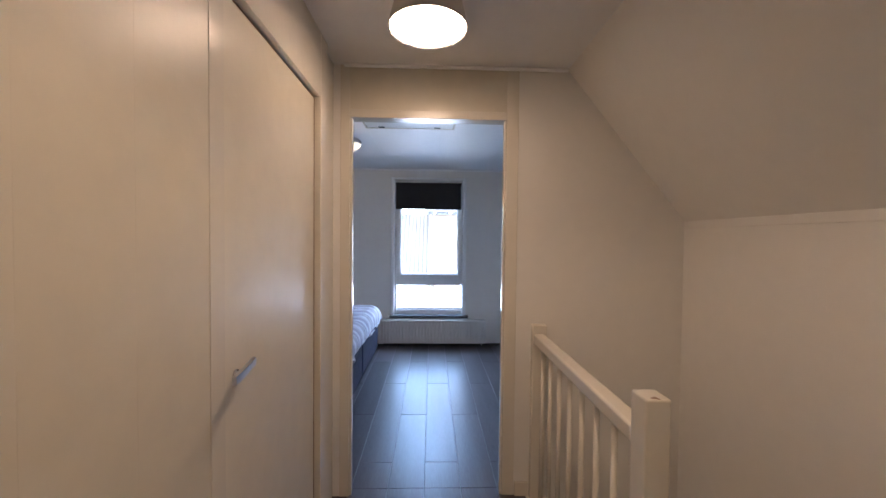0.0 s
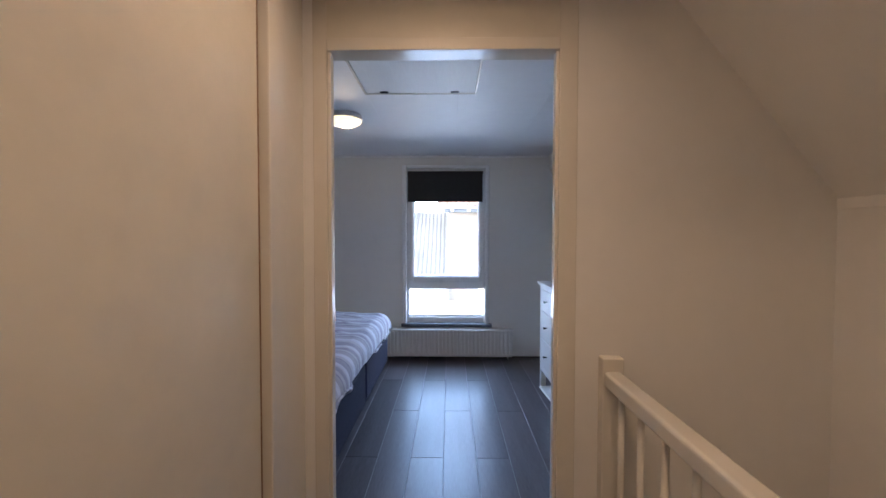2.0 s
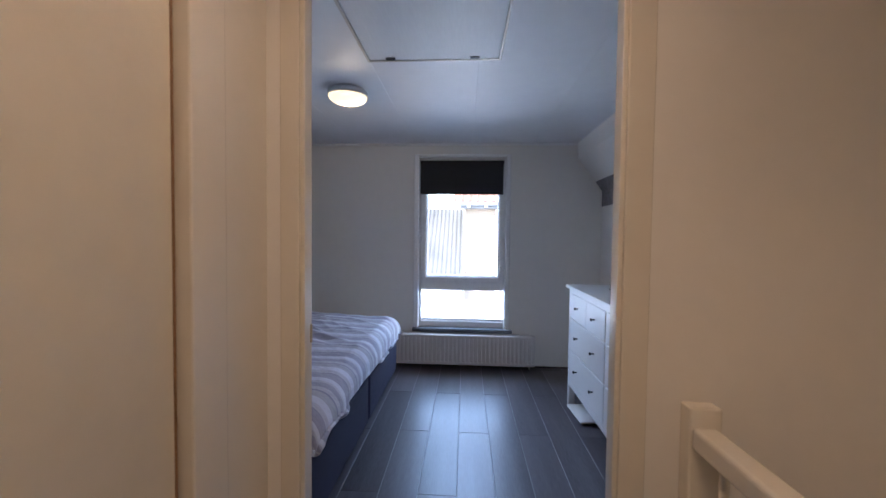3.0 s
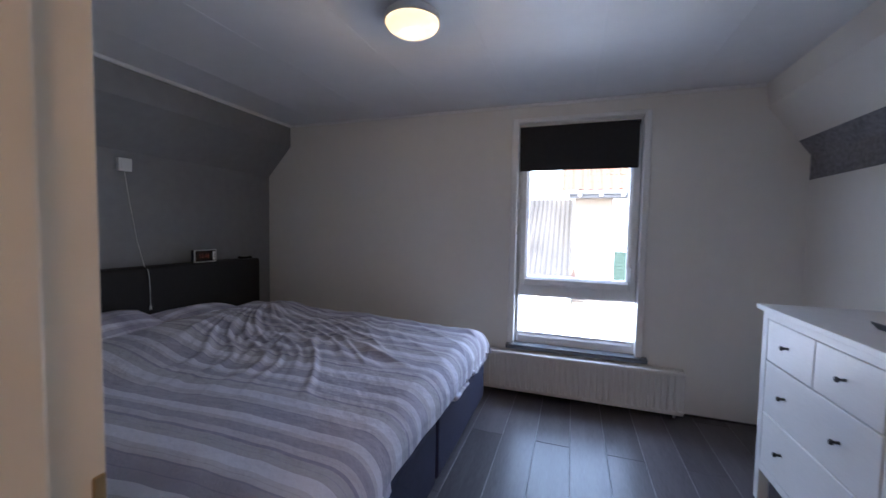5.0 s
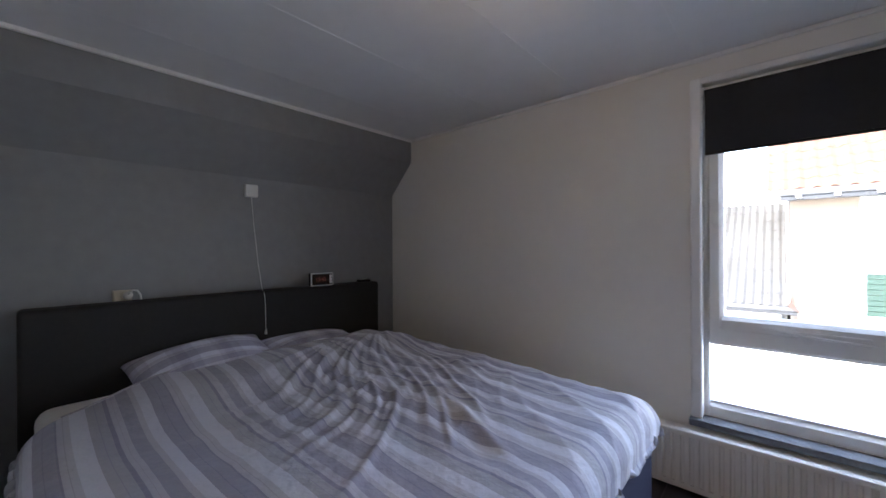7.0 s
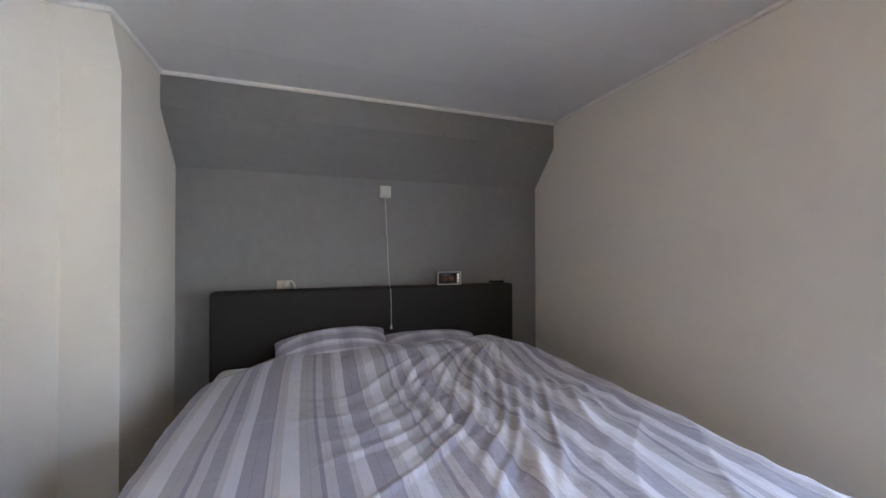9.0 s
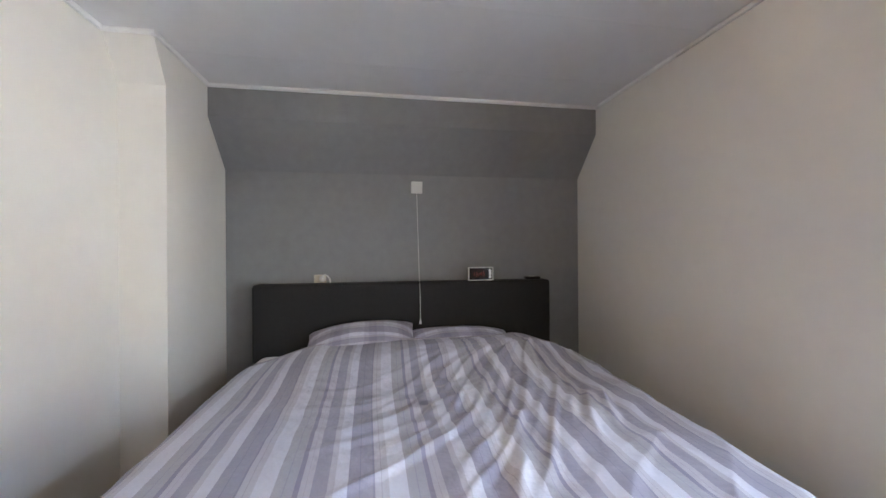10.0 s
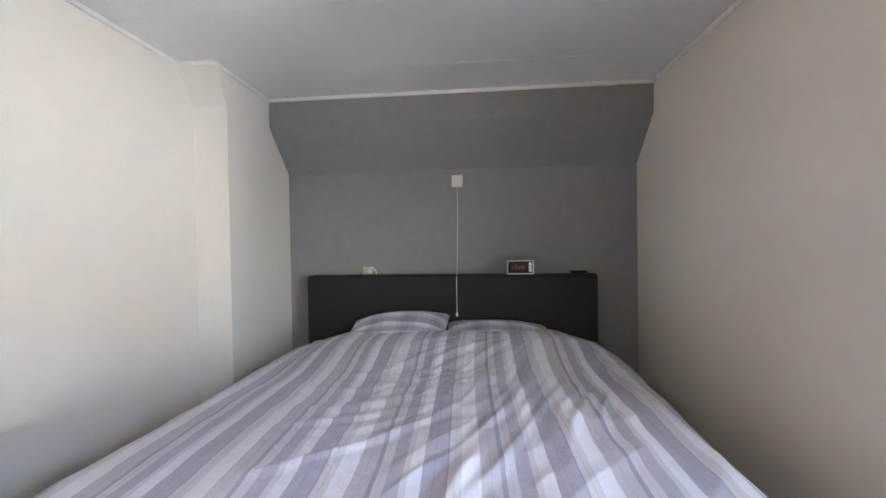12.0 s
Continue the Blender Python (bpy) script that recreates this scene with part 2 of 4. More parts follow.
# west side, slate grey, with the roof slope
solid("wall_west", bm_prism([(WX, 0), (WX, 1.812), (-2.71, 2.10), (-2.71, CZ), (WX - 0.15, CZ), (WX - 0.15, 0)], "y", 2.172, NY), SLATE, "slate grey knee wall and roof slope behind the bed", "wall")
# east side
solid("wall_east", bm_prism([(EX, 0), (EX, 1.825), (1.155, 2.15), (1.145, CZ), (EX + 0.15, CZ), (EX + 0.15, 0)], "y", RY, NY), PLASTER, "white knee wall and roof slope behind the dresser", "wall")
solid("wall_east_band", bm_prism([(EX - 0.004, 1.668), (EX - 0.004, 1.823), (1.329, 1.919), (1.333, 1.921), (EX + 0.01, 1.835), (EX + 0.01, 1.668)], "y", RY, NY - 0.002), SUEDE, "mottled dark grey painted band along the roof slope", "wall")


def boards(name, xs, ya, yb, label):
    bms = [bm_box(a, b, ya, yb, CZ, CZ + 0.012, 0.0016, 1) for a, b in zip(xs, xs[1:])]
    bms.append(bm_box(xs[0] - 0.2, xs[-1] + 0.2, ya - 0.02, yb + 0.2, CZ + 0.0125, CZ + 0.25))
    return solid(name, join(*bms), CEIL, label, "ceiling")


boards("ceiling_room", [-2.712, -2.315, -1.715, -1.115, -0.515, 0.085, 0.685, 1.146], HY + 0.03, NY, "white boarded ceiling with fine panel joints")
boards("ceiling_hall", [-0.5, 0.745], -1.3, HY + 0.029, "white boarded hall ceiling")
# crown trims
for nm, bm in (("west", bm_box(-2.71, -2.688, 2.172, NY, CZ - 0.024, CZ, 0.006)),
               ("north", bm_box(-2.688, 1.14, NY - 0.02, NY, CZ - 0.022, CZ, 0.006)),
               ("chase", bm_box(-2.688, -2.128, 2.172, 2.19, CZ - 0.024, CZ, 0.006)),
               ("chase_side", bm_box(-2.128, -2.11, RY, 2.19, CZ - 0.024, CZ, 0.006)),
               ("south", bm_box(-2.11, -0.462, RY, RY + 0.018, CZ - 0.024, CZ, 0.006)),
               ("hall_end", bm_box(-0.44, 0.74, HY - 0.024, HY - 0.008, CZ - 0.018, CZ, 0.005))):
    solid("trim_" + nm, bm, FRAMEW, "narrow white ceiling cove trim", "trim")
# hall shell
solid("wall_hall_slope", bm_prism([(EX, 1.503), (0.742, CZ), (0.742, CZ + 0.25), (EX + 0.3, CZ + 0.25), (EX + 0.3, 1.503)], "y", -1.3, HY), PLASTER, "cream painted roof slope over the stairwell", "wall")
solid("wall_hall_east", bm_prism([(EX, -2.6), (EX, 1.5), (EX + 0.3, 1.5), (EX + 0.3, -2.6)], "y", -1.3, HY), PLASTER, "cream painted stairwell knee wall", "wall")
solid("wall_hall_back", bm_box(-0.7, EX + 0.3, -1.45, -1.3, -2.6, CZ + 0.25), PLASTER, "plain cream hall end wall", "wall")
solid("wall_stair_west", bm_box(0.5, 0.56, -1.3, HY, -2.6, -0.02), PLASTER, "plain stairwell side wall below the landing", "wall")
solid("floor_stair_foot", bm_box(0.5, EX + 0.3, -1.3, RY, -2.7, -2.6), PLASTER, "lower hall floor at the stair foot", "floor")
solid("wall_closet_back", bm_box(-0.80, -0.60, -1.3, HY, 0, CZ), PLASTER, "plain cupboard wall behind the panelling", "wall")
solid("wall_hall_west_end", bm_box(-0.60, -0.50, 1.69, HY, 0, CZ), GLOSS, "glossy white wall strip beside the bedroom door", "wall")
solid("trim_slope_seam", bm_prism([(1.034, 1.943), (1.042, 1.934), (1.048, 1.945)], "y", -1.3, HY), PLASTER, "fine painted seam along the stairwell slope", "trim")
solid("trim_knee", bm_box(EX - 0.005, EX, -1.3, HY, 1.465, 1.504, 0.003, 3), PLASTER, "narrow painted ledge at the foot of the slope", "trim")
solid("gap_strip_hall", bm_box(0.486, 0.56, HY - 0.014, HY, 0.0, 0.075, 0.003), GLOSS, "low white skirting board in the hall", "baseboard")
solid("trim_landing", bm_box(0.545, 0.66, -1.3, HY, -0.20, -0.001, 0.004), GLOSS, "white landing edge board under the balustrade", "trim")
# dark strips added as the gap line at the wall foot, no skirting there
for nm, bm in (("north", bm_box(-0.6, EX, NY - 0.008, NY, 0.0, 0.013)), ("east", bm_box(EX - 0.008, EX, 2.0, NY - 0.008, 0, 0.013))):
    solid("gap_strip_" + nm, bm, DARKGAP, "thin dark strip as the gap line at the floor edge", "baseboard")

# ---- bedroom door frame and leaf ----
frame1 = thing("door_frame", pose(0, 0, 0), "cream painted door frame with closed panel above", "door frame", kind="structure")
part("left_post", join(bm_box(-0.462, -0.412, HY - 0.004, RY + 0.02, 0, CZ - 0.001, 0.0015, 1), bm_box(-0.4125, -0.400, HY + 0.005, RY - 0.022, 0, 2.03, 0.003)), GLOSS, frame1)
part("right_post", join(bm_box(0.418, 0.482, HY - 0.004, RY + 0.02, 0, CZ - 0.001, 0.0015, 1), bm_box(0.406, 0.4185, HY + 0.005, RY - 0.022, 0, 2.03, 0.003)), GLOSS, frame1)
part("head_rail", bm_box(-0.412, 0.418, HY - 0.0035, RY + 0.02, 2.032, 2.075, 0.003), GLOSS, frame1)
part("head_panel", bm_box(-0.412, 0.418, HY - 0.002, RY, 2.075, CZ - 0.001), SATIN, frame1)
part("strike_plate", bm_box(-0.413, -0.4095, RY + 0.009, RY + 0.0185, 1.04, 1.092, 0.001, 1), BRASS, frame1, "dull brass strike plate")

leaf = thing("door_leaf", pose(0.428, RY + 0.022, 0, 0, 0, 90 - 24.5), "glossy white bedroom door standing open with small pane", "door", kind="structure")
part("panel", join(bm_box(0, 0.83, -0.04, 0, 0.012, 1.60, 0.002, 1), bm_box(0, 0.12, -0.04, 0, 1.60, 2.02), bm_box(0.72, 0.83, -0.04, 0, 1.60, 2.02), bm_box(0.12, 0.72, -0.04, 0, 1.90, 2.02)), GLOSS, leaf)
part("glass_pane", bm_box(0.12, 0.72, -0.023, -0.017, 1.60, 1.90), MATTGLASS, leaf, "grey green frosted pane")
for a in ((0.12, 0.72, 1.60, 1.618), (0.12, 0.72, 1.882, 1.90), (0.12, 0.138, 1.618, 1.882), (0.702, 0.72, 1.618, 1.882)):
    part("glazing_bead", bm_box(a[0], a[1], -0.037, -0.003, a[2], a[3], 0.003), WOODBEAD, leaf, "natural wood glazing bead")
for s, y in ((-1, -0.04),):
    part("handle_plate", bm_box(0.755, 0.79, min(y, y + s * 0.006), max(y, y + s * 0.006), 0.93, 1.13, 0.002), BRASS, leaf)
    part("door_handle", join(bm_tube([(0.772, y, 1.06), (0.772, y + s * 0.045, 1.06), (0.76, y + s * 0.052, 1.06), (0.66, y + s * 0.052, 1.055)], 0.009)), BRASS, leaf, "dull brass lever handle", True)

# ---- window ----
win = thing("window_1", pose(0, 0, 0), "white painted casement window over a fixed pane", "window", kind="structure")
FY = NY + 0.045


def bar(lo, hi, ya, yb, za, zb, chamfer, inner):
    """A frame bar whose inner edge towards the room is chamfered; inner is the side that faces the pane."""
    (p0, p1), c = ((za, zb) if inner in ("up", "down") else (lo, hi)), chamfer
    prof = [(p0, ya), (p1 - c, ya), (p1, ya + c), (p1, yb), (p0, yb)] if inner in ("up", "right") else [(p0 + c, ya), (p1, ya), (p1, yb), (p0, yb), (p0, ya + c)]
    return bm_prism([(y, z) for z, y in prof], "x", lo, hi) if inner in ("up", "down") else bm_prism(prof, "z", za, zb)


part("casing", join(bm_box(x0 - 0.030, x0 + 0.022, NY - 0.020, NY + 0.12, z0, z1 + 0.012, 0.012, 4), bm_box(x1 - 0.030, x1 + 0.018, NY - 0.020, NY + 0.12, z0, z1 + 0.012, 0.012, 4), bm_box(x0 + 0.016, x1 - 0.024, NY - 0.019, NY + 0.12, z1 - 0.025, z1 + 0.012, 0.012, 4)), FRAMEW, win)
part("window_frame", join(bar(x0 + 0.018, -0.437, FY, FY + 0.09, z0, z1 - 0.018, 0.008, "right"), bar(0.425, x1 - 0.018, FY, FY + 0.09, z0, z1 - 0.018, 0.006, "left"), bar(-0.437, 0.425, FY, FY + 0.09, z0, 0.462, 0.016, "up"), bm_box(-0.437, 0.425, FY, FY + 0.09, 0.79, 0.868, 0.005), bm_box(-0.437, 0.425, FY, FY + 0.09, 2.10, z1 - 0.018, 0.003)), FRAMEW, win)
sash = part("sash", join(bar(-0.435, -0.375, FY - 0.018, FY + 0.07, 0.87, 2.098, 0.020, "right"), bar(0.362, 0.423, FY - 0.018, FY + 0.07, 0.87, 2.098, 0.020, "left"), bar(-0.385, 0.372, FY - 0.0178, FY + 0.07, 0.8702, 0.937, 0.020, "up"), bar(-0.385, 0.372, FY - 0.0178, FY + 0.07, 2.04, 2.0978, 0.020, "down")), FRAMEW, win)
part("sash_seal", join(bm_box(-0.4368, -0.4352, FY - 0.001, FY + 0.02, 0.87, 2.098), bm_box(0.4232, 0.4248, FY - 0.001, FY + 0.02, 0.87, 2.098)), SOCKET, win, "dark sealing gap round the sash")
for b in ((-0.375, 0.362, 0.937, 2.04), (-0.437, 0.425, 0.462, 0.79)):
    g = part("pane", bm_box(b[0], b[1], FY + 0.05, FY + 0.056, b[2], b[3]), GLASS, win, "clear glass pane")
    g.visible_shadow = False
part("lower_bead", join(bm_box(-0.437, 0.425, FY + 0.018, FY + 0.048, 0.462, 0.476, 0.002), bm_box(-0.437, 0.425, FY + 0.018, FY + 0.048, 0.776, 0.79, 0.002)), FRAMEW, win)
part("stay_arm", join(bm_box(-0.22, 0.14, FY - 0.03, FY - 0.024, 0.885, 0.897, 0.002), bm_tube([(-0.2, FY - 0.02, 0.89), (-0.02, FY - 0.034, 0.878), (0.14, FY - 0.028, 0.866)], 0.005)), FRAMEW, win, "white casement stay")
part("window_handle", join(bm_box(0.378, 0.402, FY - 0.03, FY - 0.018, 0.955, 1.045, 0.003), bm_tube([(0.39, FY - 0.03, 1.03), (0.388, FY - 0.055, 1.02), (0.372, FY - 0.058, 0.93)], 0.008)), FRAMEW, win, "white casement handle", True)
part("window_sill", bm_box(x0 - 0.034, x1 + 0.05, NY - 0.058, FY + 0.02, 0.357, 0.392, 0.004), STONE, win, "dark blue-grey stone sill")

blind = thing("roller_blind", pose(0, 0, 0), "charcoal roller blind drawn a quarter down the window", "blind")
part("cloth", bm_box(-0.449, 0.404, NY - 0.006, NY - 0.003, 1.79, 2.118), BLIND, blind)
part("roller", bm_tube([(-0.452, NY + 0.012, 2.118), (0.41, NY + 0.012, 2.118)], 0.016, 14), BLIND, blind, smooth=True)
part("bottom_bar", bm_box(-0.449, 0.404, NY - 0.0085, NY - 0.0005, 1.783, 1.797, 0.002), BLACK, blind)
for x in (-0.46, 0.416):
    part("bracket", bm_box(x - 0.005, x + 0.005, NY - 0.012, NY + 0.043, 2.10, 2.14, 0.002), WHITEPLASTIC, blind)

# ---- radiator ----
rad = thing("radiator", pose(0, 0, 0), "low cream panel radiator with vertical ribs under window", "radiator")
RX0, RX1, RF = -0.70, 0.735, 4.715


def rib_panel(y, out):
    prof, n = [], 33
    w = (RX1 - RX0 - 0.06) / n
    for k in range(n):
        a = RX0 + 0.03 + k * w
        prof += [(a, y), (a + w * 0.28, y), (a + w * 0.4, y + out * 0.013), (a + w * 0.88, y + out * 0.013)]
    prof += [(RX1 - 0.03, y), (RX1 - 0.003, y), (RX1 - 0.003, y - out * 0.012), (RX0 + 0.003, y - out * 0.012), (RX0 + 0.003, y)]
    return bm_prism(prof, "z", 0.062, 0.322)


part("front_panel", rib_panel(RF + 0.013, -1), ENAMEL, rad)
part("header", join(bm_box(RX0, RX1, RF + 0.002, RF + 0.024, 0.315, 0.345, 0.006), bm_box(RX0, RX1, RF + 0.002, RF + 0.024, 0.04, 0.07, 0.006)), ENAMEL, rad)
part("back_panel", rib_panel(RF + 0.085, 1), ENAMEL, rad)
part("top_grille", join(*[bm_box(RX0 + 0.01 + k * 0.0291, RX0 + 0.0375 + k * 0.0291, RF + 0.024, RF + 0.095, 0.337, 0.343, 0.001, 1) for k in range(48)], bm_box(RX0, RX1, RF + 0.024, RF + 0.03, 0.325, 0.345), bm_box(RX0, RX1, RF + 0.09, RF + 0.096, 0.325, 0.345)), ENAMEL, rad)
for a, b in ((RX0 - 0.002, RX0 + 0.003), (RX1 - 0.003, RX1 + 0.002)):
    part("side_cover", bm_box(a, b, RF + 0.004, RF + 0.096, 0.05, 0.345, 0.001, 1), ENAMEL, rad)
for x in (-0.5, 0.53):
    part("wall_bracket", bm_box(x, x + 0.03, RF + 0.09, NY, 0.1, 0.3), ENAMEL, rad)
part("pipe", bm_tube([(0.69, RF + 0.06, 0.06), (0.69, RF + 0.06, -0.002)], 0.008), ENAMEL, rad, smooth=True)

# ---- ceiling lamps and hatch ----
lamp = thing("ceiling_light", pose(-0.77, 3.42, CZ), "lit round opal glass ceiling light", "ceiling light")
part("base", bm_lathe([(0.0, -0.001), (0.118, -0.001), (0.128, -0.010), (0.134, -0.042), (0.131, -0.045), (0.124, -0.036), (0.0, -0.036)], 40), WHITEPLASTIC, lamp, smooth=True)
part("diffuser", bm_lathe([(0.0, -0.037), (0.122, -0.037), (0.124, -0.046), (0.116, -0.060), (0.095, -0.074), (0.06, -0.087), (0.025, -0.093), (0.0, -0.094)], 40), ROOMDISC, lamp, "glowing opal glass bowl", True)
hlamp = thing("ceiling_light", pose(0.002, 1.335, CZ), "pale grey drum ceiling light with glowing disc", "ceiling light")
part("shade", bm_lathe([(0.0, -0.001), (0.118, -0.001), (0.128, -0.015), (0.152, -0.112), (0.147, -0.112), (0.124, -0.02), (0.0, -0.02)], 48), SHADE, hlamp, smooth=True)
part("diffuser", bm_lathe([(0.0, -0.095), (0.1425, -0.095), (0.1435, -0.108), (0.12, -0.119), (0.07, -0.126), (0.0, -0.129)], 48), HALLDISC, hlamp, "glowing opal disc", True)
dl = thing("ceiling_light", pose(0.3, 0.2, CZ), "small pale grey hall ceiling spot", "ceiling light")
part("shade", bm_lathe([(0.0, -0.001), (0.05, -0.001), (0.05, -0.23), (0.045, -0.23), (0.045, -0.02), (0.0, -0.02)], 24), SHADE, dl, smooth=True)

hatch = thing("loft_hatch", pose(0, 0, 0), "flat glossy white loft hatch in the ceiling", "hatch", kind="structure")
part("panel", bm_box(-0.505, 0.185, 2.06, 2.975, CZ - 0.010, CZ - 0.001, 0.002), HATCHPAINT, hatch)
part("surround", join(bm_box(-0.521, -0.509, 2.045, 2.99, CZ - 0.014, CZ - 0.0005, 0.002), bm_box(0.189, 0.201, 2.045, 2.99, CZ - 0.014, CZ - 0.0005, 0.002), bm_box(-0.509, 0.189, 2.979, 2.99, CZ - 0.014, CZ - 0.0005, 0.002)), GLOSS, hatch)
for x in (-0.39, 0.06):
    part("catch", bm_box(x - 0.025, x + 0.025, 2.945, 2.962, CZ - 0.016, CZ - 0.009, 0.001, 1), BLACKMETAL, hatch, "small dark metal catch")

# ---- bed ----
BX0, BX1, BYA, BYM, BYB = -2.745, -0.622, 2.43, 3.452, 4.474
bed = thing("bed", pose(0, 0, 0), "wide box-spring bed with dark upholstered bases", "bed")
for a, b in ((BYA, BYM - 0.010), (BYM + 0.010, BYB)):
    base = part("base", bm_box(BX0, BX1, a, b, 0.065, 0.385, 0.020, 3), FABRIC, bed, "dark blue-grey upholstered base")
    part("mattress", bm_box(BX0 + 0.01, BX1 - 0.02, a + (0.03 if a < 3 else 0.004), b - (0.03 if b > 4 else 0.004), 0.385, 0.565, 0.06, 4), SHEET, bed, "white sheeted mattress", True)
    for x in (BX0 + 0.12, BX1 - 0.12):
        for y in (a + 0.1, b - 0.1):
            part("foot", bm_box(x - 0.035, x + 0.035, y - 0.035, y + 0.035, 0, 0.076, 0.004), BLACK, bed)
part("headboard", bm_box(-2.885, -2.75, 2.408, 4.49, 0.05, 1.018, 0.022, 4), LEATHER, bed, "black upholstered headboard", True)


def striped(name, plaid):
    m = material(name, (1, 1, 1), 0.85, vary=0.04, scale=20, bump=0.9, bscale=19, sheen=0.15)
    nt, nodes = m.node_tree, m.node_tree.nodes
    uv = nodes.new("ShaderNodeUVMap")
    sp = nodes.new("ShaderNodeSeparateXYZ")
    nt.links.new(uv.outputs[0], sp.inputs[0])

    rel = next(n for n in nodes if n.bl_idname == "ShaderNodeBump")
    rel.inputs["Distance"].default_value, rel.inputs["Strength"].default_value = 0.010, 0.9

    def ramp(src, period, stops, shift=0.0):
        d = nodes.new("ShaderNodeMath")
        d.operation = "MULTIPLY_ADD"
        d.inputs[1].default_value, d.inputs[2].default_value = 1 / period, shift
        f = nodes.new("ShaderNodeMath")
        f.operation = "FRACT"
        r = nodes.new("ShaderNodeValToRGB")
        r.color_ramp.interpolation = "CONSTANT"
        els = r.color_ramp.elements
        while len(els) < len(stops):
            els.new(0.5)
        for e, (pos, c) in zip(els, stops):
            e.position, e.color = pos, (*c, 1)
        nt.links.new(src, d.inputs[0])
        nt.links.new(d.outputs[0], f.inputs[0])
        nt.links.new(f.outputs[0], r.inputs[0])
        return r.outputs[0]

    W, G, P, D, L = (0.60, 0.62, 0.71), (0.395, 0.40, 0.47), (0.33, 0.33, 0.43), (0.27, 0.27, 0.37), (0.485, 0.49, 0.565)
    main = ramp(sp.outputs[0], 0.348, [(0, P), (0.085, D), (0.092, P), (0.187, D), (0.2, L), (0.25, G), (0.257, L), (0.305, W), (0.45, G), (0.525, P), (0.533, G), (0.605, D), (0.642, L), (0.68, G), (0.687, L), (0.728, P), (0.847, L), (0.895, W)], 0.52)
    col = main
    if plaid:
        cross = ramp(sp.outputs[1], 0.21, [(0, (1.0, 1.0, 1.0)), (0.42, (0.84, 0.83, 0.86)), (0.55, (0.72, 0.70, 0.76)), (0.78, (0.84, 0.83, 0.86))])
        mx = nodes.new("ShaderNodeMix")
        mx.data_type = "RGBA"
        mx.blend_type = "MULTIPLY"
        mx.inputs["Factor"].default_value = 1.0
        nt.links.new(cross, mx.inputs["A"])
        nt.links.new(main, mx.inputs["B"])
        lift = nodes.new("ShaderNodeVectorMath")
        lift.operation = "SCALE"
        lift.inputs["Scale"].default_value = 1.3
        nt.links.new(mx.outputs["Result"], lift.inputs[0])
        col = lift.outputs[0]
    sc = next(n for n in nodes if n.bl_idname == "ShaderNodeVectorMath" and n.inputs["Scale"].is_linked)
    nt.links.new(col, sc.inputs[0])
    return m


HEM = material("grey cotton hem", (0.42, 0.41, 0.46), 0.85)
DUVET = striped("striped duvet cotton", False)
PILLOWCASE = striped("striped pillow cotton", True)


def smooth01(a, b, v):
    t = min(1, max(0, (v - a) / (b - a)))
    return t * t * (3 - 2 * t)


CREASES = [(-74, 0.25, 1.2, 0.007, 0.016), (-66, 0.2, 1.5, 0.010, 0.014), (-60, 0.35, 1.6, 0.009, 0.013), (-54, 0.3, 1.6, 0.011, 0.015), (-50, 0.2, 1.7, 0.012, 0.014), (-45, 0.4, 1.5, 0.009, 0.012), (-40, 0.15, 1.9, 0.014, 0.016), (-36, 0.3, 1.3, 0.009, 0.012),
           (-32, 0.3, 1.5, 0.010, 0.012), (-28, 0.12, 1.7, 0.014, 0.015), (-24, 0.25, 1.4, 0.010, 0.012), (-20, 0.12, 1.6, 0.013, 0.014), (-16, 0.35, 1.3, 0.009, 0.012), (-12, 0.2, 1.3, 0.011, 0.013), (-8, 0.15, 1.2, 0.012, 0.013), (-3, 0.2, 1.2, 0.010, 0.013), (2, 0.15, 1.0, 0.010, 0.013), (8, 0.12, 0.9, 0.008, 0.013)]


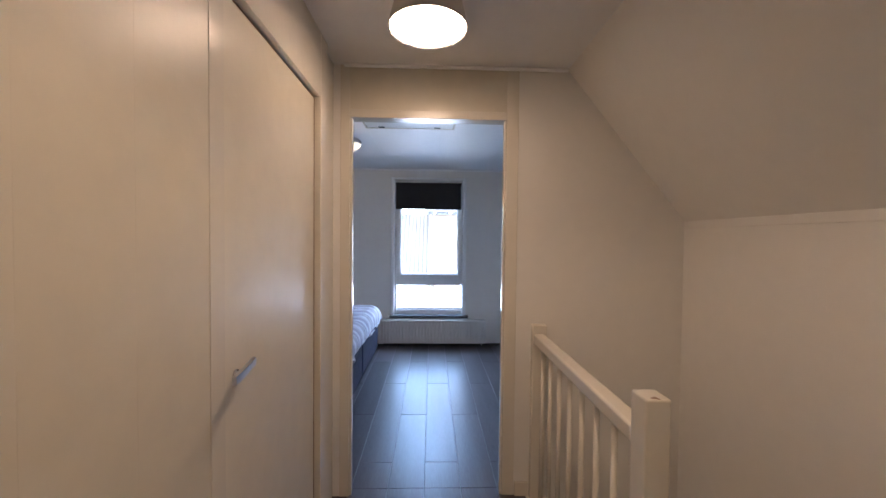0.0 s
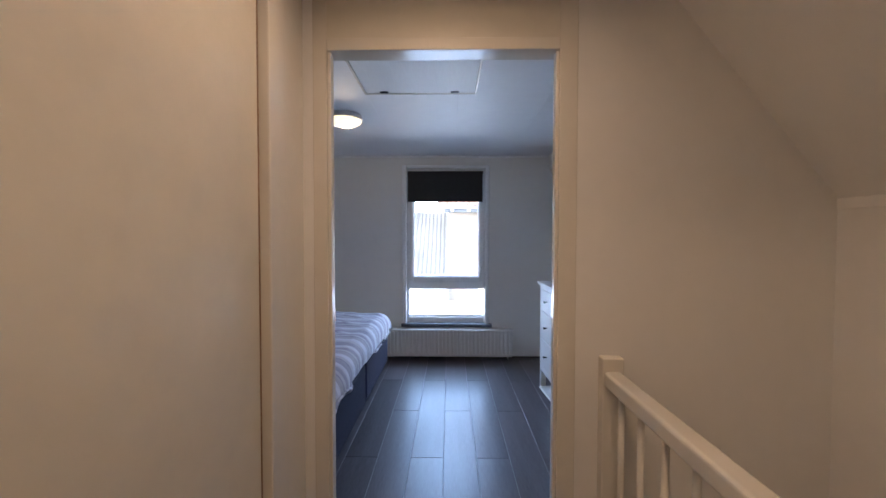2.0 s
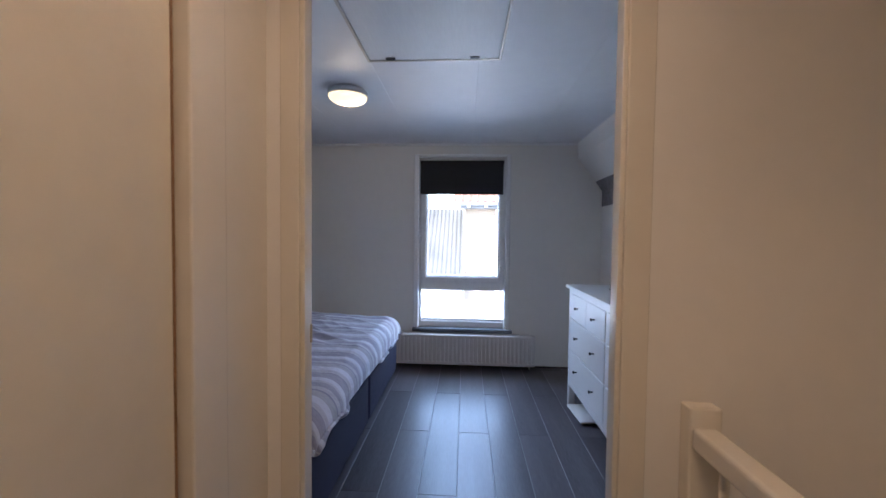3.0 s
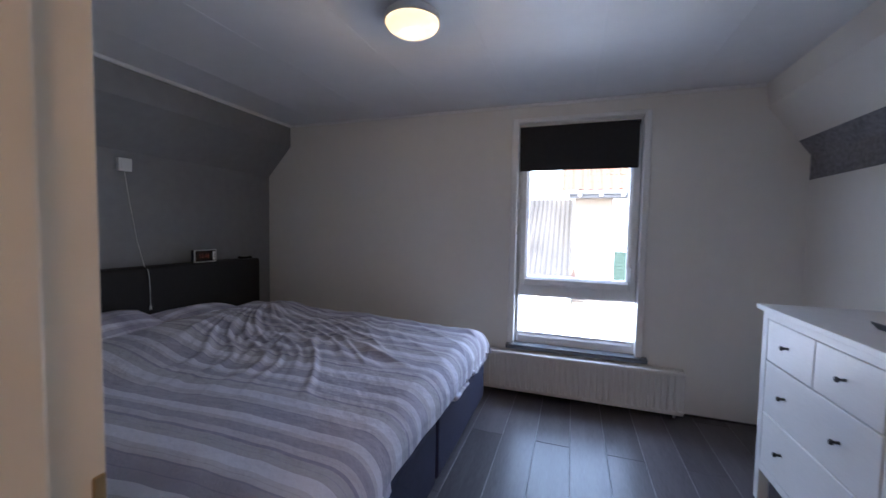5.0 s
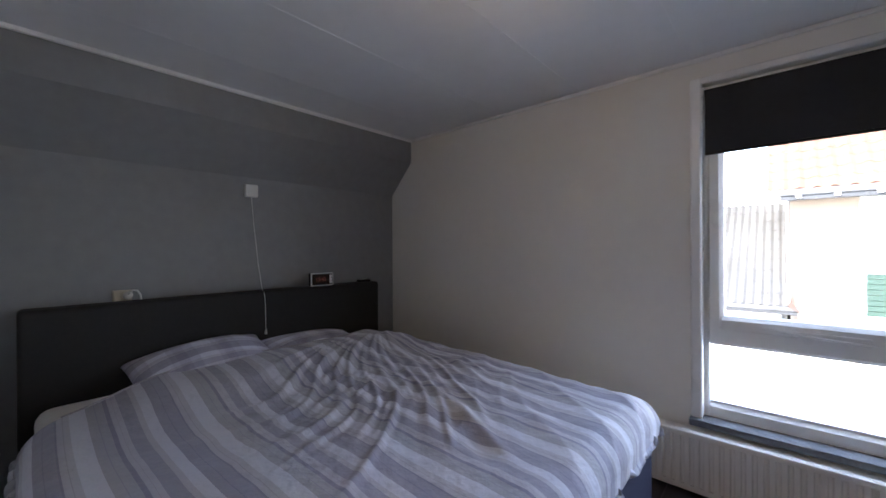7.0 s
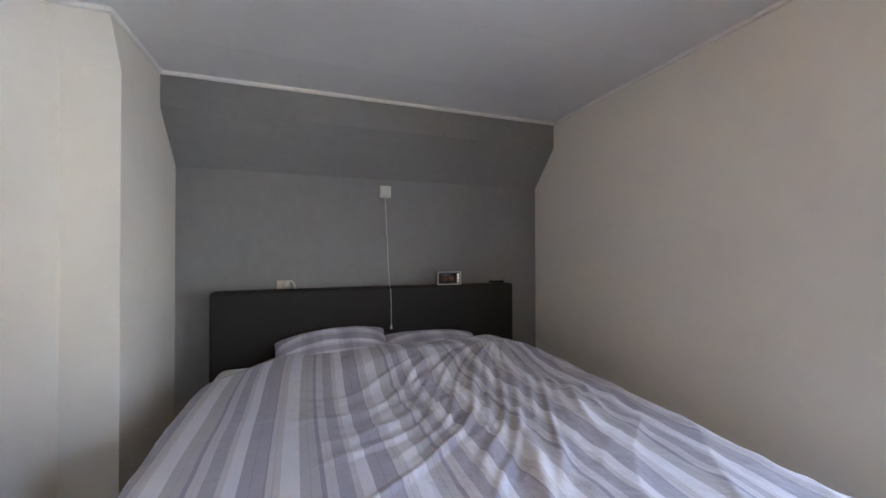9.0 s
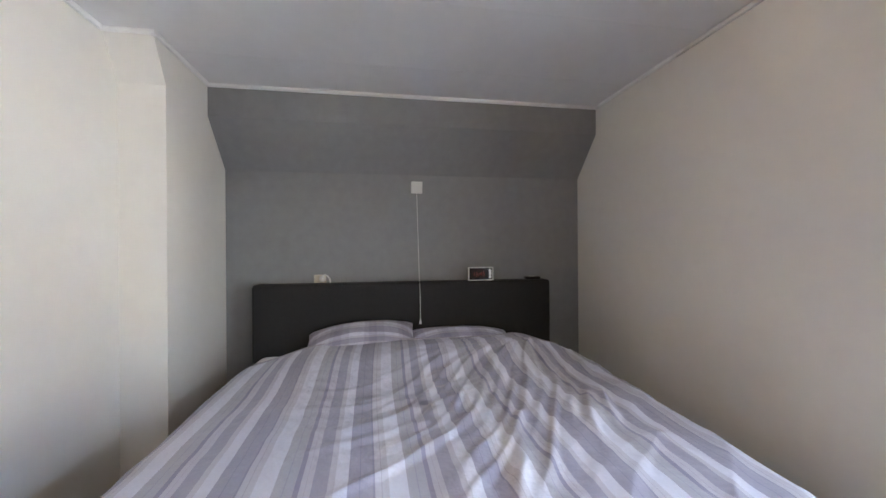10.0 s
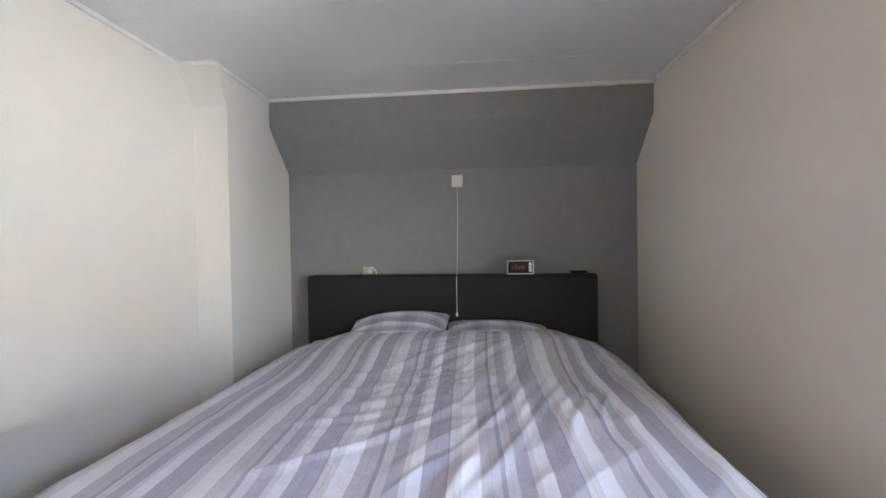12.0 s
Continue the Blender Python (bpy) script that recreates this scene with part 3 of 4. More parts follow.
def cloth_height(x, y):
    """Top of the duvet over the bed, before the edges fall."""
    z = 0.605 + 0.018 * math.sin(2.1 * x + 1.3 * y) * smooth01(-0.6, -1.2, x)
    head = smooth01(-1.75, -2.25, x)
    z += head * (0.105 * smooth01(2.42, 2.95, y) * smooth01(4.45, 4.05, y))
    z += 0.03 * math.exp(-((x + 1.5) / 0.5) ** 2 - ((y - 4.0) / 0.35) ** 2)
    # creases that fan out from the window side of the head
    ox, oy = x + 2.38, y - 4.22
    reach, bend = math.hypot(ox, oy), 0.16 * noise.noise((x * 1.7, y * 1.7, 0.3))
    ang = math.atan2(oy, ox) + bend
    for a, ra, rb, h, w in CREASES:
        d = abs(ang - radians(a)) * reach
        if d < 0.12:
            z += 1.1 * h * math.exp(-(d / (1.3 * w)) ** 2) * smooth01(ra, ra + 0.18, reach) * smooth01(rb, rb - 0.3, reach)
    # the long fold towards the foot
    d = (y - 3.51) + 0.357 * (x + 0.82) + 0.03 * noise.noise((x * 3, 0.0, 5.0))
    z += (0.015 * math.exp(-(d / 0.024) ** 2) - 0.010 * math.exp(-((d + 0.07) / 0.04) ** 2)) * smooth01(-1.6, -1.35, x) * smooth01(-0.74, -0.95, x)
    z += 0.012 * noise.noise((x * 2.6, y * 2.8, 1.7)) + 0.005 * noise.noise((x * 8, y * 7, 4.1))
    # loose radial wrinkles and a knot of short ones in the middle
    band = smooth01(0.15, 0.5, reach) * smooth01(1.9, 1.2, reach) * smooth01(-86, -60, math.degrees(ang)) * smooth01(-0.62, -0.85, x)
    if band > 0.01:
        z += 0.010 * band * noise.noise((ang * 12, reach * 2.0, 3.0)) + 0.007 * band * noise.noise((ang * 30, reach * 3.4, 7.0))
    small = math.exp(-((x + 1.72) / 0.36) ** 2 - ((y - 3.5) / 0.36) ** 2)
    if small > 0.03:
        z += 0.020 * small * noise.noise(((x * 0.92 + y * 0.38) * 22, (y * 0.92 - x * 0.38) * 5.0, 6.0))
    # crumples: sharp little ridges, most on the window side
    wx, wy = x + 0.10 * noise.noise((x * 2.3, y * 2.3, 11.0)), y + 0.10 * noise.noise((x * 2.3, y * 2.3, 17.0))
    crumple = (0.3 + 0.7 * smooth01(3.05, 3.6, y)) * smooth01(-2.38, -2.1, x)
    for turn, across, along, h, seed in ((-0.72, 4.4, 0.9, 0.0085, 21.0), (-1.05, 6.0, 1.2, 0.0065, 27.0), (0.3, 7.5, 2.4, 0.0030, 33.0)):
        p, q = wx * math.cos(turn) + wy * math.sin(turn), wy * math.cos(turn) - wx * math.sin(turn)
        z += h * crumple * max(0.0, 1 - 2.6 * abs(noise.noise((q * across, p * along, seed)))) ** 2
    return z


def duvet_mesh():
    """A sheet in cloth lengths: s along the bed from the head fold, v across it."""
    bm = bmesh.new()
    uv = bm.loops.layers.uv.new("UVMap")
    NS, NV = 320, 350
    SL, VW = 1.96, 2.44
    grid = []
    for i in range(NS + 1):
        row = []
        s = SL * i / NS
        for j in range(NV + 1):
            v = VW * (j / NV - 0.5)
            # across: arc over the sides with a rounded shoulder
            half, r = (0.90 if v < 0 else 0.875 - 0.02 * s) + 0.015 * math.sin(3.1 * s + 1), 0.13
            a = abs(v)
            if a < half:
                py, dz = a, 0.0
            else:
                th = min((a - half) / r, 1.45)
                py, dz = half + r * math.sin(th), r * (1 - math.cos(th)) + max(0, a - half - 1.45 * r)
            y = 3.452 + math.copysign(py, v)
            # along: falls over the foot
            flat = 1.70
            if s < flat:
                px, dx = s, 0.0
            else:
                th = min((s - flat) / 0.12, 1.45)
                px, dx = flat + 0.12 * math.sin(th), 0.12 * (1 - math.cos(th)) + max(0, s - flat - 1.45 * 0.12)
            x = -2.40 + px + 0.02 * math.sin(4 * v) * (1 - s / SL)
            z = cloth_height(x, y) - max(dz, dx) - 0.35 * min(dz, dx)
            wob = 0.012 * noise.noise((s * 5, v * 5, 9.0)) * min(1, (dz + dx) * 8)
            z = max(z, 0.445 - 0.022 * v + 0.02 * noise.noise((s * 3, v * 3, 2.0)))
            row.append((bm.verts.new((x + wob * (1 if dx else 0), y + math.copysign(wob, v) * (1 if dz else 0), z)), v, s))
        grid.append(row)
    for i in range(NS):
        for j in range(NV):
            q = (grid[i][j], grid[i + 1][j], grid[i + 1][j + 1], grid[i][j + 1])
            f = bm.faces.new([c[0] for c in q])
            f.smooth = True
            for lp, c in zip(f.loops, q):
                lp[uv].uv = (c[1] + 5 + 0.012 * math.sin(c[2] * 3), c[2])
    bmesh.ops.recalc_face_normals(bm, faces=list(bm.faces))
    return bm


duvet = tagged(new("duvet", mesh_of("duvet", duvet_mesh(), DUVET, True)), "rumpled grey and white striped duvet on the bed", "duvet")
hem_line = [(-2.402 + 0.02 * math.sin(4 * v), 3.452 + v, cloth_height(-2.402, 3.452 + v) + 0.002) for v in (-0.92 + 0.04 * k for k in range(47))]
part("hem", bm_tube(hem_line, 0.0045, 8), HEM, duvet, "pale stitched hem", True)
thick = duvet.modifiers.new("thickness", "SOLIDIFY")
thick.thickness, thick.offset = 0.022, -1


def pillow(m, label, squash):
    bm = bmesh.new()
    uv = bm.loops.layers.uv.new("UVMap")
    N = 36
    W2, D2 = 0.355, 0.27
    tops = []
    for side in (1, -1):
        g = []
        for i in range(N + 1):
            row = []
            for j in range(N + 1):
                u, v = i / N * 2 - 1, j / N * 2 - 1
                puff = max(0, (1 - abs(u) ** 2.3)) ** 0.7 * max(0, (1 - abs(v) ** 2.3)) ** 0.7
                pin = 1 - 0.07 * (1 - abs(v) ** 2) * abs(u) ** 3
                pin2 = 1 - 0.07 * (1 - abs(u) ** 2) * abs(v) ** 3
                z = side * 0.085 * squash * puff + 0.008 * noise.noise((u * 3, v * 3, side * 2.0)) * puff
                row.append((bm.verts.new((u * W2 * pin, v * D2 * pin2, z)), u * W2, v * D2))
            g.append(row)
        for i in range(N):
            for j in range(N):
                q = (g[i][j], g[i + 1][j], g[i + 1][j + 1], g[i][j + 1])
                f = bm.faces.new([c[0] for c in q])
                for lp, c in zip(f.loops, q):
                    lp[uv].uv = (c[2] + 3, c[1] + 3)
    bmesh.ops.remove_doubles(bm, verts=list(bm.verts), dist=1e-4)
    bmesh.ops.recalc_face_normals(bm, faces=list(bm.faces))
    ob = tagged(new("pillow", mesh_of("pillow", bm, PILLOWCASE, True)), label, "pillow", "pillows on the bed")
    ob.matrix_basis = m
    return ob


pillow(pose(-2.53, 3.12, 0.65, 14, -4, 90), "plump grey striped pillow leaning at the headboard", 1.35)
pillow(pose(-2.53, 3.79, 0.615, 12, 2, 91), "flattened grey striped pillow half under the duvet", 1.05)

# ---- on and behind the headboard ----
clock = thing("clock_radio", pose(-2.805, 3.963, 1.018, 0, 0, 0), "small black clock radio with silver rim on headboard", "clock")
part("case", bm_box(-0.012, 0.0280, -0.092, 0.092, 0.0, 0.098, 0.008, 3), BLACK, clock)
part("rim", join(bm_box(0.022, 0.0335, -0.094, -0.086, 0.001, 0.097, 0.003), bm_box(0.022, 0.0335, 0.086, 0.094, 0.001, 0.097, 0.003), bm_box(0.022, 0.0335, -0.088, 0.088, 0.091, 0.0985, 0.003), bm_box(0.022, 0.0335, -0.088, 0.088, 0.0, 0.0075, 0.003)), RIM, clock, "silver rim")
part("face", bm_box(0.0285, 0.0325, -0.0855, 0.0855, 0.008, 0.0905, 0.002), GLOSSBLACK, clock, "glossy black display")
for z in (0.072, 0.049, 0.026):
    part("button", bm_tube([(0.03, 0.068, z), (0.037, 0.068, z)], 0.0115, 16), WHITEPLASTIC, clock)
curve = bpy.data.curves.new("digits", "FONT")
curve.body, curve.size, curve.extrude, curve.align_x = "15:45", 0.042, 0.0006, "CENTER"
tmp = new("digits_tmp", curve)
bpy.context.view_layer.update()
dm = bpy.data.meshes.new_from_object(tmp)
bpy.data.objects.remove(tmp)
dm.materials.clear()
dm.materials.append(DIGITS)
digits = new("digits", dm)
digits.parent = clock
digits.matrix_basis = pose(0.0335, -0.014, 0.034, 90, 0, 90)

rem = thing("remote_control", pose(-2.805, 4.37, 1.018), "small black remote lying on the headboard", "remote")
part("body", bm_box(-0.028, 0.028, -0.055, 0.055, 0, 0.022, 0.008, 3), BLACK, rem)
part("key", bm_box(-0.012, 0.012, -0.03, 0.02, 0.022, 0.0245, 0.001, 1), SILVER, rem)

sock = thing("wall_socket", pose(WX, 2.80, 1.035), "white wall socket with a plug and cable", "socket")
part("plate", bm_box(0, 0.012, -0.034, 0.052, -0.042, 0.034, 0.004), CREAM, sock, "cream double socket plate")
part("rim", join(bm_box(0.012, 0.026, -0.029, -0.024, -0.036, 0.028, 0.002), bm_box(0.012, 0.026, 0.002, 0.007, -0.036, 0.028, 0.002), bm_box(0.012, 0.026, -0.024, 0.002, 0.023, 0.028, 0.002)), CREAM, sock)
part("plug", bm_tube([(0.012, 0.03, 0.0), (0.03, 0.03, 0.0), (0.045, 0.03, 0.002), (0.062, 0.03, 0.010)], 0.020, 16), WHITEPLASTIC, sock, "round white plug", True)
part("cable", bm_tube([(0.055, 0.031, 0.010), (0.075, 0.036, 0.026), (0.08, 0.05, 0.036), (0.075, 0.068, 0.03), (0.06, 0.082, 0.008), (0.05, 0.09, -0.04), (0.045, 0.09, -0.3)], 0.0055, 10), WHITEPLASTIC, sock, "white cable", True)

sw = thing("pull_switch", pose(WX, 3.517, 1.716), "white square pull-cord switch on the grey wall", "switch")
part("box", bm_box(0, 0.035, -0.042, 0.042, -0.044, 0.044, 0.006, 3), WHITEPLASTIC, sw)
part("rocker", bm_box(0.034, 0.039, -0.03, 0.03, -0.03, 0.03, 0.003), WHITEPLASTIC, sw)
part("cord", bm_tube([(0.02, 0.0, -0.044), (0.06, 0.001, -0.25), (0.13, 0.0, -0.52), (0.2, -0.003, -0.69), (0.241, -0.004, -0.72), (0.252, -0.004, -0.78), (0.256, -0.003, -0.96)], 0.0022, 6), WHITEPLASTIC, sw, "thin white cord", True)
part("cord_knob", bm_lathe([(0.0, 0.0), (0.004, 0.0), (0.009, -0.025), (0.008, -0.03), (0.0, -0.03)], 12, (0.256, -0.003, -0.955)), WHITEPLASTIC, sw, smooth=True)

# ---- dresser ----
DX, DY0, DY1 = 0.872, 2.43, 4.02
dr = thing("dresser", pose(DX, 0, 0), "white lacquered eight-drawer dresser with black knobs", "dresser")
part("top", bm_box(-0.025, 0.50, DY0 - 0.015, DY1 + 0.018, 0.945, 0.970, 0.004), CHEST, dr)
part("body", join(bm_box(0.018, 0.495, DY0 + 0.01, DY1 - 0.01, 0.19, 0.944), bm_box(0, 0.02, DY0 + 0.045, DY1 - 0.045, 0.908, 0.945), bm_box(0, 0.02, DY0 + 0.045, DY1 - 0.045, 0.165, 0.20)), CHEST, dr)
for y in (DY0, DY1 - 0.045):
    for x in (0, 0.45):
        part("leg", bm_box(x, x + 0.045, y, y + 0.045, 0, 0.944, 0.003), CHEST, dr)
YM = (DY0 + DY1) / 2
rows = [(0.712, 0.9055)] * 4 + [(0.4585, 0.7075)] * 2 + [(0.2035, 0.454)] * 2
YA, YB = DY0 + 0.049, DY1 - 0.049
q4, q2 = (YB - YA) / 4, (YB - YA) / 2
spans = [(YA + k * q4, YA + (k + 1) * q4) for k in range(4)] + [(YA + k * q2, YA + (k + 1) * q2) for k in range(2)] * 2
spans = [(a + (0.014 if abs(a - YM) < 0.01 else 0), b - (0.014 if abs(b - YM) < 0.01 else 0)) for a, b in spans]
part("stile", bm_box(0.003, 0.02, YM - 0.013, YM + 0.013, 0.2, 0.908, 0.002), CHEST, dr)
for (za, zb), (ya, yb) in zip(rows, spans):
    d = part("drawer_front", bm_box(-0.001, 0.017, ya + 0.0018, yb - 0.0018, za, zb, 0.004), CHEST, dr)
    kn = [(ya + yb) / 2] if yb - ya < 0.5 else [ya + q4 / 2, yb - q4 / 2]
    for y in kn:
        kz = (za + zb) / 2 + 0.006
        kb = bm_lathe([(0.0, 0.0), (0.006, 0.0), (0.005, 0.016), (0.010, 0.021), (0.011, 0.026), (0.008, 0.029), (0.0, 0.030)], 14)
        bmesh.ops.transform(kb, matrix=pose(-0.001, y, kz, 0, -90, 0), verts=list(kb.verts))
        part("knob", kb, BLACKMETAL, d, "black metal knob", True)

scale_thing = thing("bathroom_scale", pose(1.005, 3.80, 0, 0, 0, 4), "flat white bathroom scale under the dresser", "scale")
part("plate", bm_box(-0.15, 0.15, -0.15, 0.15, 0.012, 0.026, 0.012, 3), WHITEPLASTIC, scale_thing)
part("base", bm_box(-0.135, 0.135, -0.135, 0.135, 0.002, 0.0125, 0.003), BLACK, scale_thing)

mir = thing("table_mirror", pose(1.14, 3.40, 0.97, 0, 0, 0), "framed table mirror on a dark tray base", "mirror")
part("tray", bm_prism([(-0.10, 0.0), (0.10, 0.0), (0.125, 0.028), (0.118, 0.028), (0.096, 0.006), (-0.096, 0.006), (-0.118, 0.028), (-0.125, 0.028)], "y", -0.16, 0.18), TRAYBLUE, mir, "dark blue-grey tray base")
pane = part("mirror_glass", bm_box(-0.003, 0.003, -0.125, 0.125, 0.0, 0.27), MIRROR, mir, "mirror glass")
frame_part = part("frame", join(bm_box(-0.008, 0.006, -0.14, -0.124, -0.01, 0.285, 0.002), bm_box(-0.008, 0.006, 0.124, 0.14, -0.01, 0.285, 0.002), bm_box(-0.008, 0.006, -0.124, 0.124, 0.268, 0.285, 0.002), bm_box(-0.008, 0.006, -0.124, 0.124, -0.01, 0.004, 0.002)), SILVER, mir)
hd = part("carry_handle", bm_tube([(0, -0.07, 0.283), (0, -0.07, 0.325), (0, 0.07, 0.325), (0, 0.07, 0.283)], 0.006), SILVER, mir, smooth=True)
for o in (pane, frame_part, hd):
    o.matrix_basis = pose(0.0, 0.0, 0.03, 0, 8, 4.4)
# white slab that stands in for the window's reflection on the dresser top
reflection_slab = thing("top_reflection", pose(0.99, 3.17, 0.97, 0, 0, 8), "flat white slab as the window reflection on the dresser top", "box")
part("body", bm_box(-0.05, 0.05, -0.1, 0.1, 0, 0.014, 0.003), WHITEPLASTIC, reflection_slab)
part("slab_top", bm_box(-0.052, 0.052, -0.102, 0.102, 0.014, 0.02, 0.002), WHITEPLASTIC, reflection_slab)

# ---- hall cupboard ----
panelling = thing("wall_hall_west", pose(0, 0, 0), "cream painted board panelling along the hall", "wall", kind="structure")
for a, b in ((-1.3, -0.9), (-0.9, -0.5), (-0.5, -0.1), (-0.1, 0.18), (0.18, 0.37), (0.37, 0.565), (0.565, 0.785)):
    part("plank", bm_box(-0.59, -0.5, a, b, 0.0, CZ, 0.0003, 1), SATIN, panelling)
cup = thing("door_frame", pose(0, 0, 0), "cream cupboard door frame in the hall", "door frame", kind="structure")
part("left_post", bm_box(-0.59, -0.4985, 0.785, 0.848, 0, CZ, 0.001, 1), GLOSS, cup)
part("right_post", bm_box(-0.59, -0.474, 1.588, 1.69, 0, CZ, 0.004), GLOSS, cup)
part("head", bm_box(-0.59, -0.476, 0.848, 1.588, 2.022, CZ, 0.003), GLOSS, cup)
cdoor = thing("cupboard_door", pose(0, 0, 0), "closed flush cream cupboard door with metal lever", "door", kind="structure")
part("panel", bm_box(-0.54, -0.503, 0.850, 1.583, 0.008, 2.018, 0.002, 1), SATIN, cdoor)
part("edge_strip", join(bm_box(-0.5045, -0.5015, 1.577, 1.5825, 0.01, 2.016), bm_box(-0.5045, -0.5015, 0.852, 1.577, 2.0125, 2.0165)), WOODBEAD, cdoor, "thin bare wood door edge")
part("rebate", bm_box(-0.59, -0.545, 0.848, 1.588, 0.0, 2.022), SOCKET, cdoor)
part("rose", bm_tube([(-0.503, 0.905, 1.025), (-0.499, 0.905, 1.025)], 0.014, 20), CHROME, cdoor)
part("door_handle", join(bm_tube([(-0.5, 0.905, 1.025), (-0.465, 0.865, 1.045), (-0.430, 0.822, 1.074)], 0.006, 12), bm_prism([(-0.440, 0.872), (-0.430, 0.868), (-0.422, 0.82), (-0.413, 0.77), (-0.409, 0.728), (-0.416, 0.722), (-0.423, 0.765), (-0.432, 0.82)], "z", 1.065, 1.084)), CHROME, cdoor, "flat brushed metal lever")

# ---- balustrade ----
bal = thing("balustrade", pose(0, 0, 0), "white painted wooden stair balustrade with round spindles", "railing")
part("newel_post", bm_box(0.565, 0.632, 0.80, 0.872, -0.001, 0.997, 0.006, 3), GLOSS, bal)
part("newel_post", bm_box(0.565, 0.640, HY - 0.045, HY - 0.001, -0.001, 0.942, 0.005, 3), GLOSS, bal)
part("handrail", bm_box(0.568, 0.628, 0.872, HY - 0.045, 0.845, 0.898, 0.010, 3), GLOSS, bal)
part("knot", bm_prism([(0.582, 0.812), (0.604, 0.803), (0.598, 0.820)], "z", 0.9965, 0.998), WOODBEAD, bal, "bare wood chip in the paint")
for k in range(7):
    part("spindle", bm_tube([(0.598, 1.02 + 0.126 * k, -0.001), (0.598, 1.02 + 0.126 * k, 0.848)], 0.0098, 12), GLOSS, bal, smooth=True)

# ---- outside ----
solid("ground", bm_box(-400, 400, 5.4, 900, -3.4, -3.2), GROUND, "grass and paving far below the window", "ground")
flat = thing("flat_roof", pose(0, 0, -3.2), "pale gravelled flat roof below the window", "roof")
part("deck", bm_box(-6, 6, 5.35, 11.6, 2.2, 2.55), GRAVEL, flat)
part("roof_edge", bm_box(-6, 6, 11.6, 11.72, 2.2, 2.62, 0.01), RENDERW, flat)
part("wall", bm_box(-5.8, 5.8, 5.45, 11.5, 0, 2.2), RENDERW, flat)


def tile_roof(xa, xb, ya, za, yb, zb, pitch, course, amp, lap=0.008):
    bm = bmesh.new()
    L = math.hypot(yb - ya, zb - za)
    n = int((xb - xa) / pitch * 8)
    rows_, ny, nz = int(L / course), -(zb - za) / L, (yb - ya) / L
    for r in range(rows_):
        prev = None
        for i in range(n + 1):
            x = xa + (xb - xa) * i / n
            w = amp * (0.5 + 0.5 * math.cos(6.28318 * (x - xa) / pitch)) ** 1.5
            pair = []
            for s, lift in ((r * course - 0.03, lap), ((r + 1) * course, 0.0)):
                h = w + lift
                pair.append(bm.verts.new((x, ya + (yb - ya) * s / L + ny * h, za + (zb - za) * s / L + nz * h)))
            low = bm.verts.new((x, pair[0].co.y - ny * 0.03, pair[0].co.z - nz * 0.03))
            if prev:
                bm.faces.new((prev[0], pair[0], pair[1], prev[1]))
                bm.faces.new((prev[2], low, pair[0], prev[0]))
            prev = (*pair, low)
    bmesh.ops.recalc_face_normals(bm, faces=list(bm.faces))
    return bm


hl = thing("house", pose(0, 0, -3.2), "white neighbouring house with grey pantile roof", "house")
off = Matrix.Translation((0, 0, 3.2))


def outside(name, bm, mat, parent, label=""):
    bmesh.ops.transform(bm, matrix=off, verts=list(bm.verts))
    return part(name, bm, mat, parent, label)


outside("wall", bm_box(-2.4, -0.06, 12.55, 17, -3.2, 0.12), RENDERW, hl)
outside("gable", bm_prism([(12.55, 0.12), (14.9, 2.2), (17, 0.12)], "x", -2.4, -0.06), RENDERW, hl)
outside("roof", tile_roof(-2.41, -0.03, 12.3, 0.14, 14.95, 2.42, 0.14, 0.34, 0.05), ROOFTILE, hl, "weathered grey pantiles")
outside("gutter", bm_box(-2.5, 0.12, 12.18, 12.32, 0.05, 0.14, 0.02), ZINCPALE, hl, "pale zinc gutter")
outside("barge_board", bm_prism([(12.3, 0.1), (12.3, 0.24), (14.95, 2.52), (14.95, 2.38)], "x", -0.035, 0.0), RENDERW, hl)
hr = thing("house", pose(0, 0, -3.2), "sand-coloured neighbouring house with orange tile roof", "house")
outside("wall", bm_box(0.0, 0.95, 12.8, 18, -3.2, 2.25), BUFF, hr)
outside("wall", bm_box(0.95, 7, 12.86, 18, -3.2, 2.25), RENDERW, hr)
outside("roof", tile_roof(-0.35, 7.2, 12.45, 2.42, 15.2, 4.7, 0.24, 0.36, 0.05), REDTILE, hr, "orange clay pantiles")
outside("gable", bm_prism([(12.8, 2.25), (15.2, 4.55), (18, 2.25)], "x", 0.0, 7), BUFF, hr)
outside("gutter", bm_box(-0.2, 7.2, 12.36, 12.5, 2.285, 2.41, 0.02), ZINCPALE, hr, "pale zinc gutter")
outside("fascia", bm_box(-0.15, 7.2, 12.39, 12.5, 2.2, 2.283, 0.004), ZINC, hr, "dark grey fascia board")
outside("soffit", bm_box(-0.1, 7.1, 12.5, 12.86, 2.235, 2.28), RENDERW, hr)
for k in range(9):
    outside("gutter_bracket", bm_box(0.08 + 0.52 * k, 0.155 + 0.52 * k, 12.33, 12.4, 2.235, 2.30, 0.012), RENDERW, hr)
fw = outside("window", join(bm_box(0.97, 1.03, 12.80, 12.86, -0.15, 2.2), bm_box(1.03, 3.2, 12.80, 12.86, 0.80, 0.88), bm_box(1.03, 3.2, 12.80, 12.86, 2.1, 2.2), bm_box(1.03, 3.2, 12.80, 12.86, -0.15, 0.0), bm_box(1.35, 1.41, 12.80, 12.86, 0.88, 2.1), bm_box(2.2, 2.26, 12.80, 12.86, 0.88, 2.1)), FRAMEW, hr)
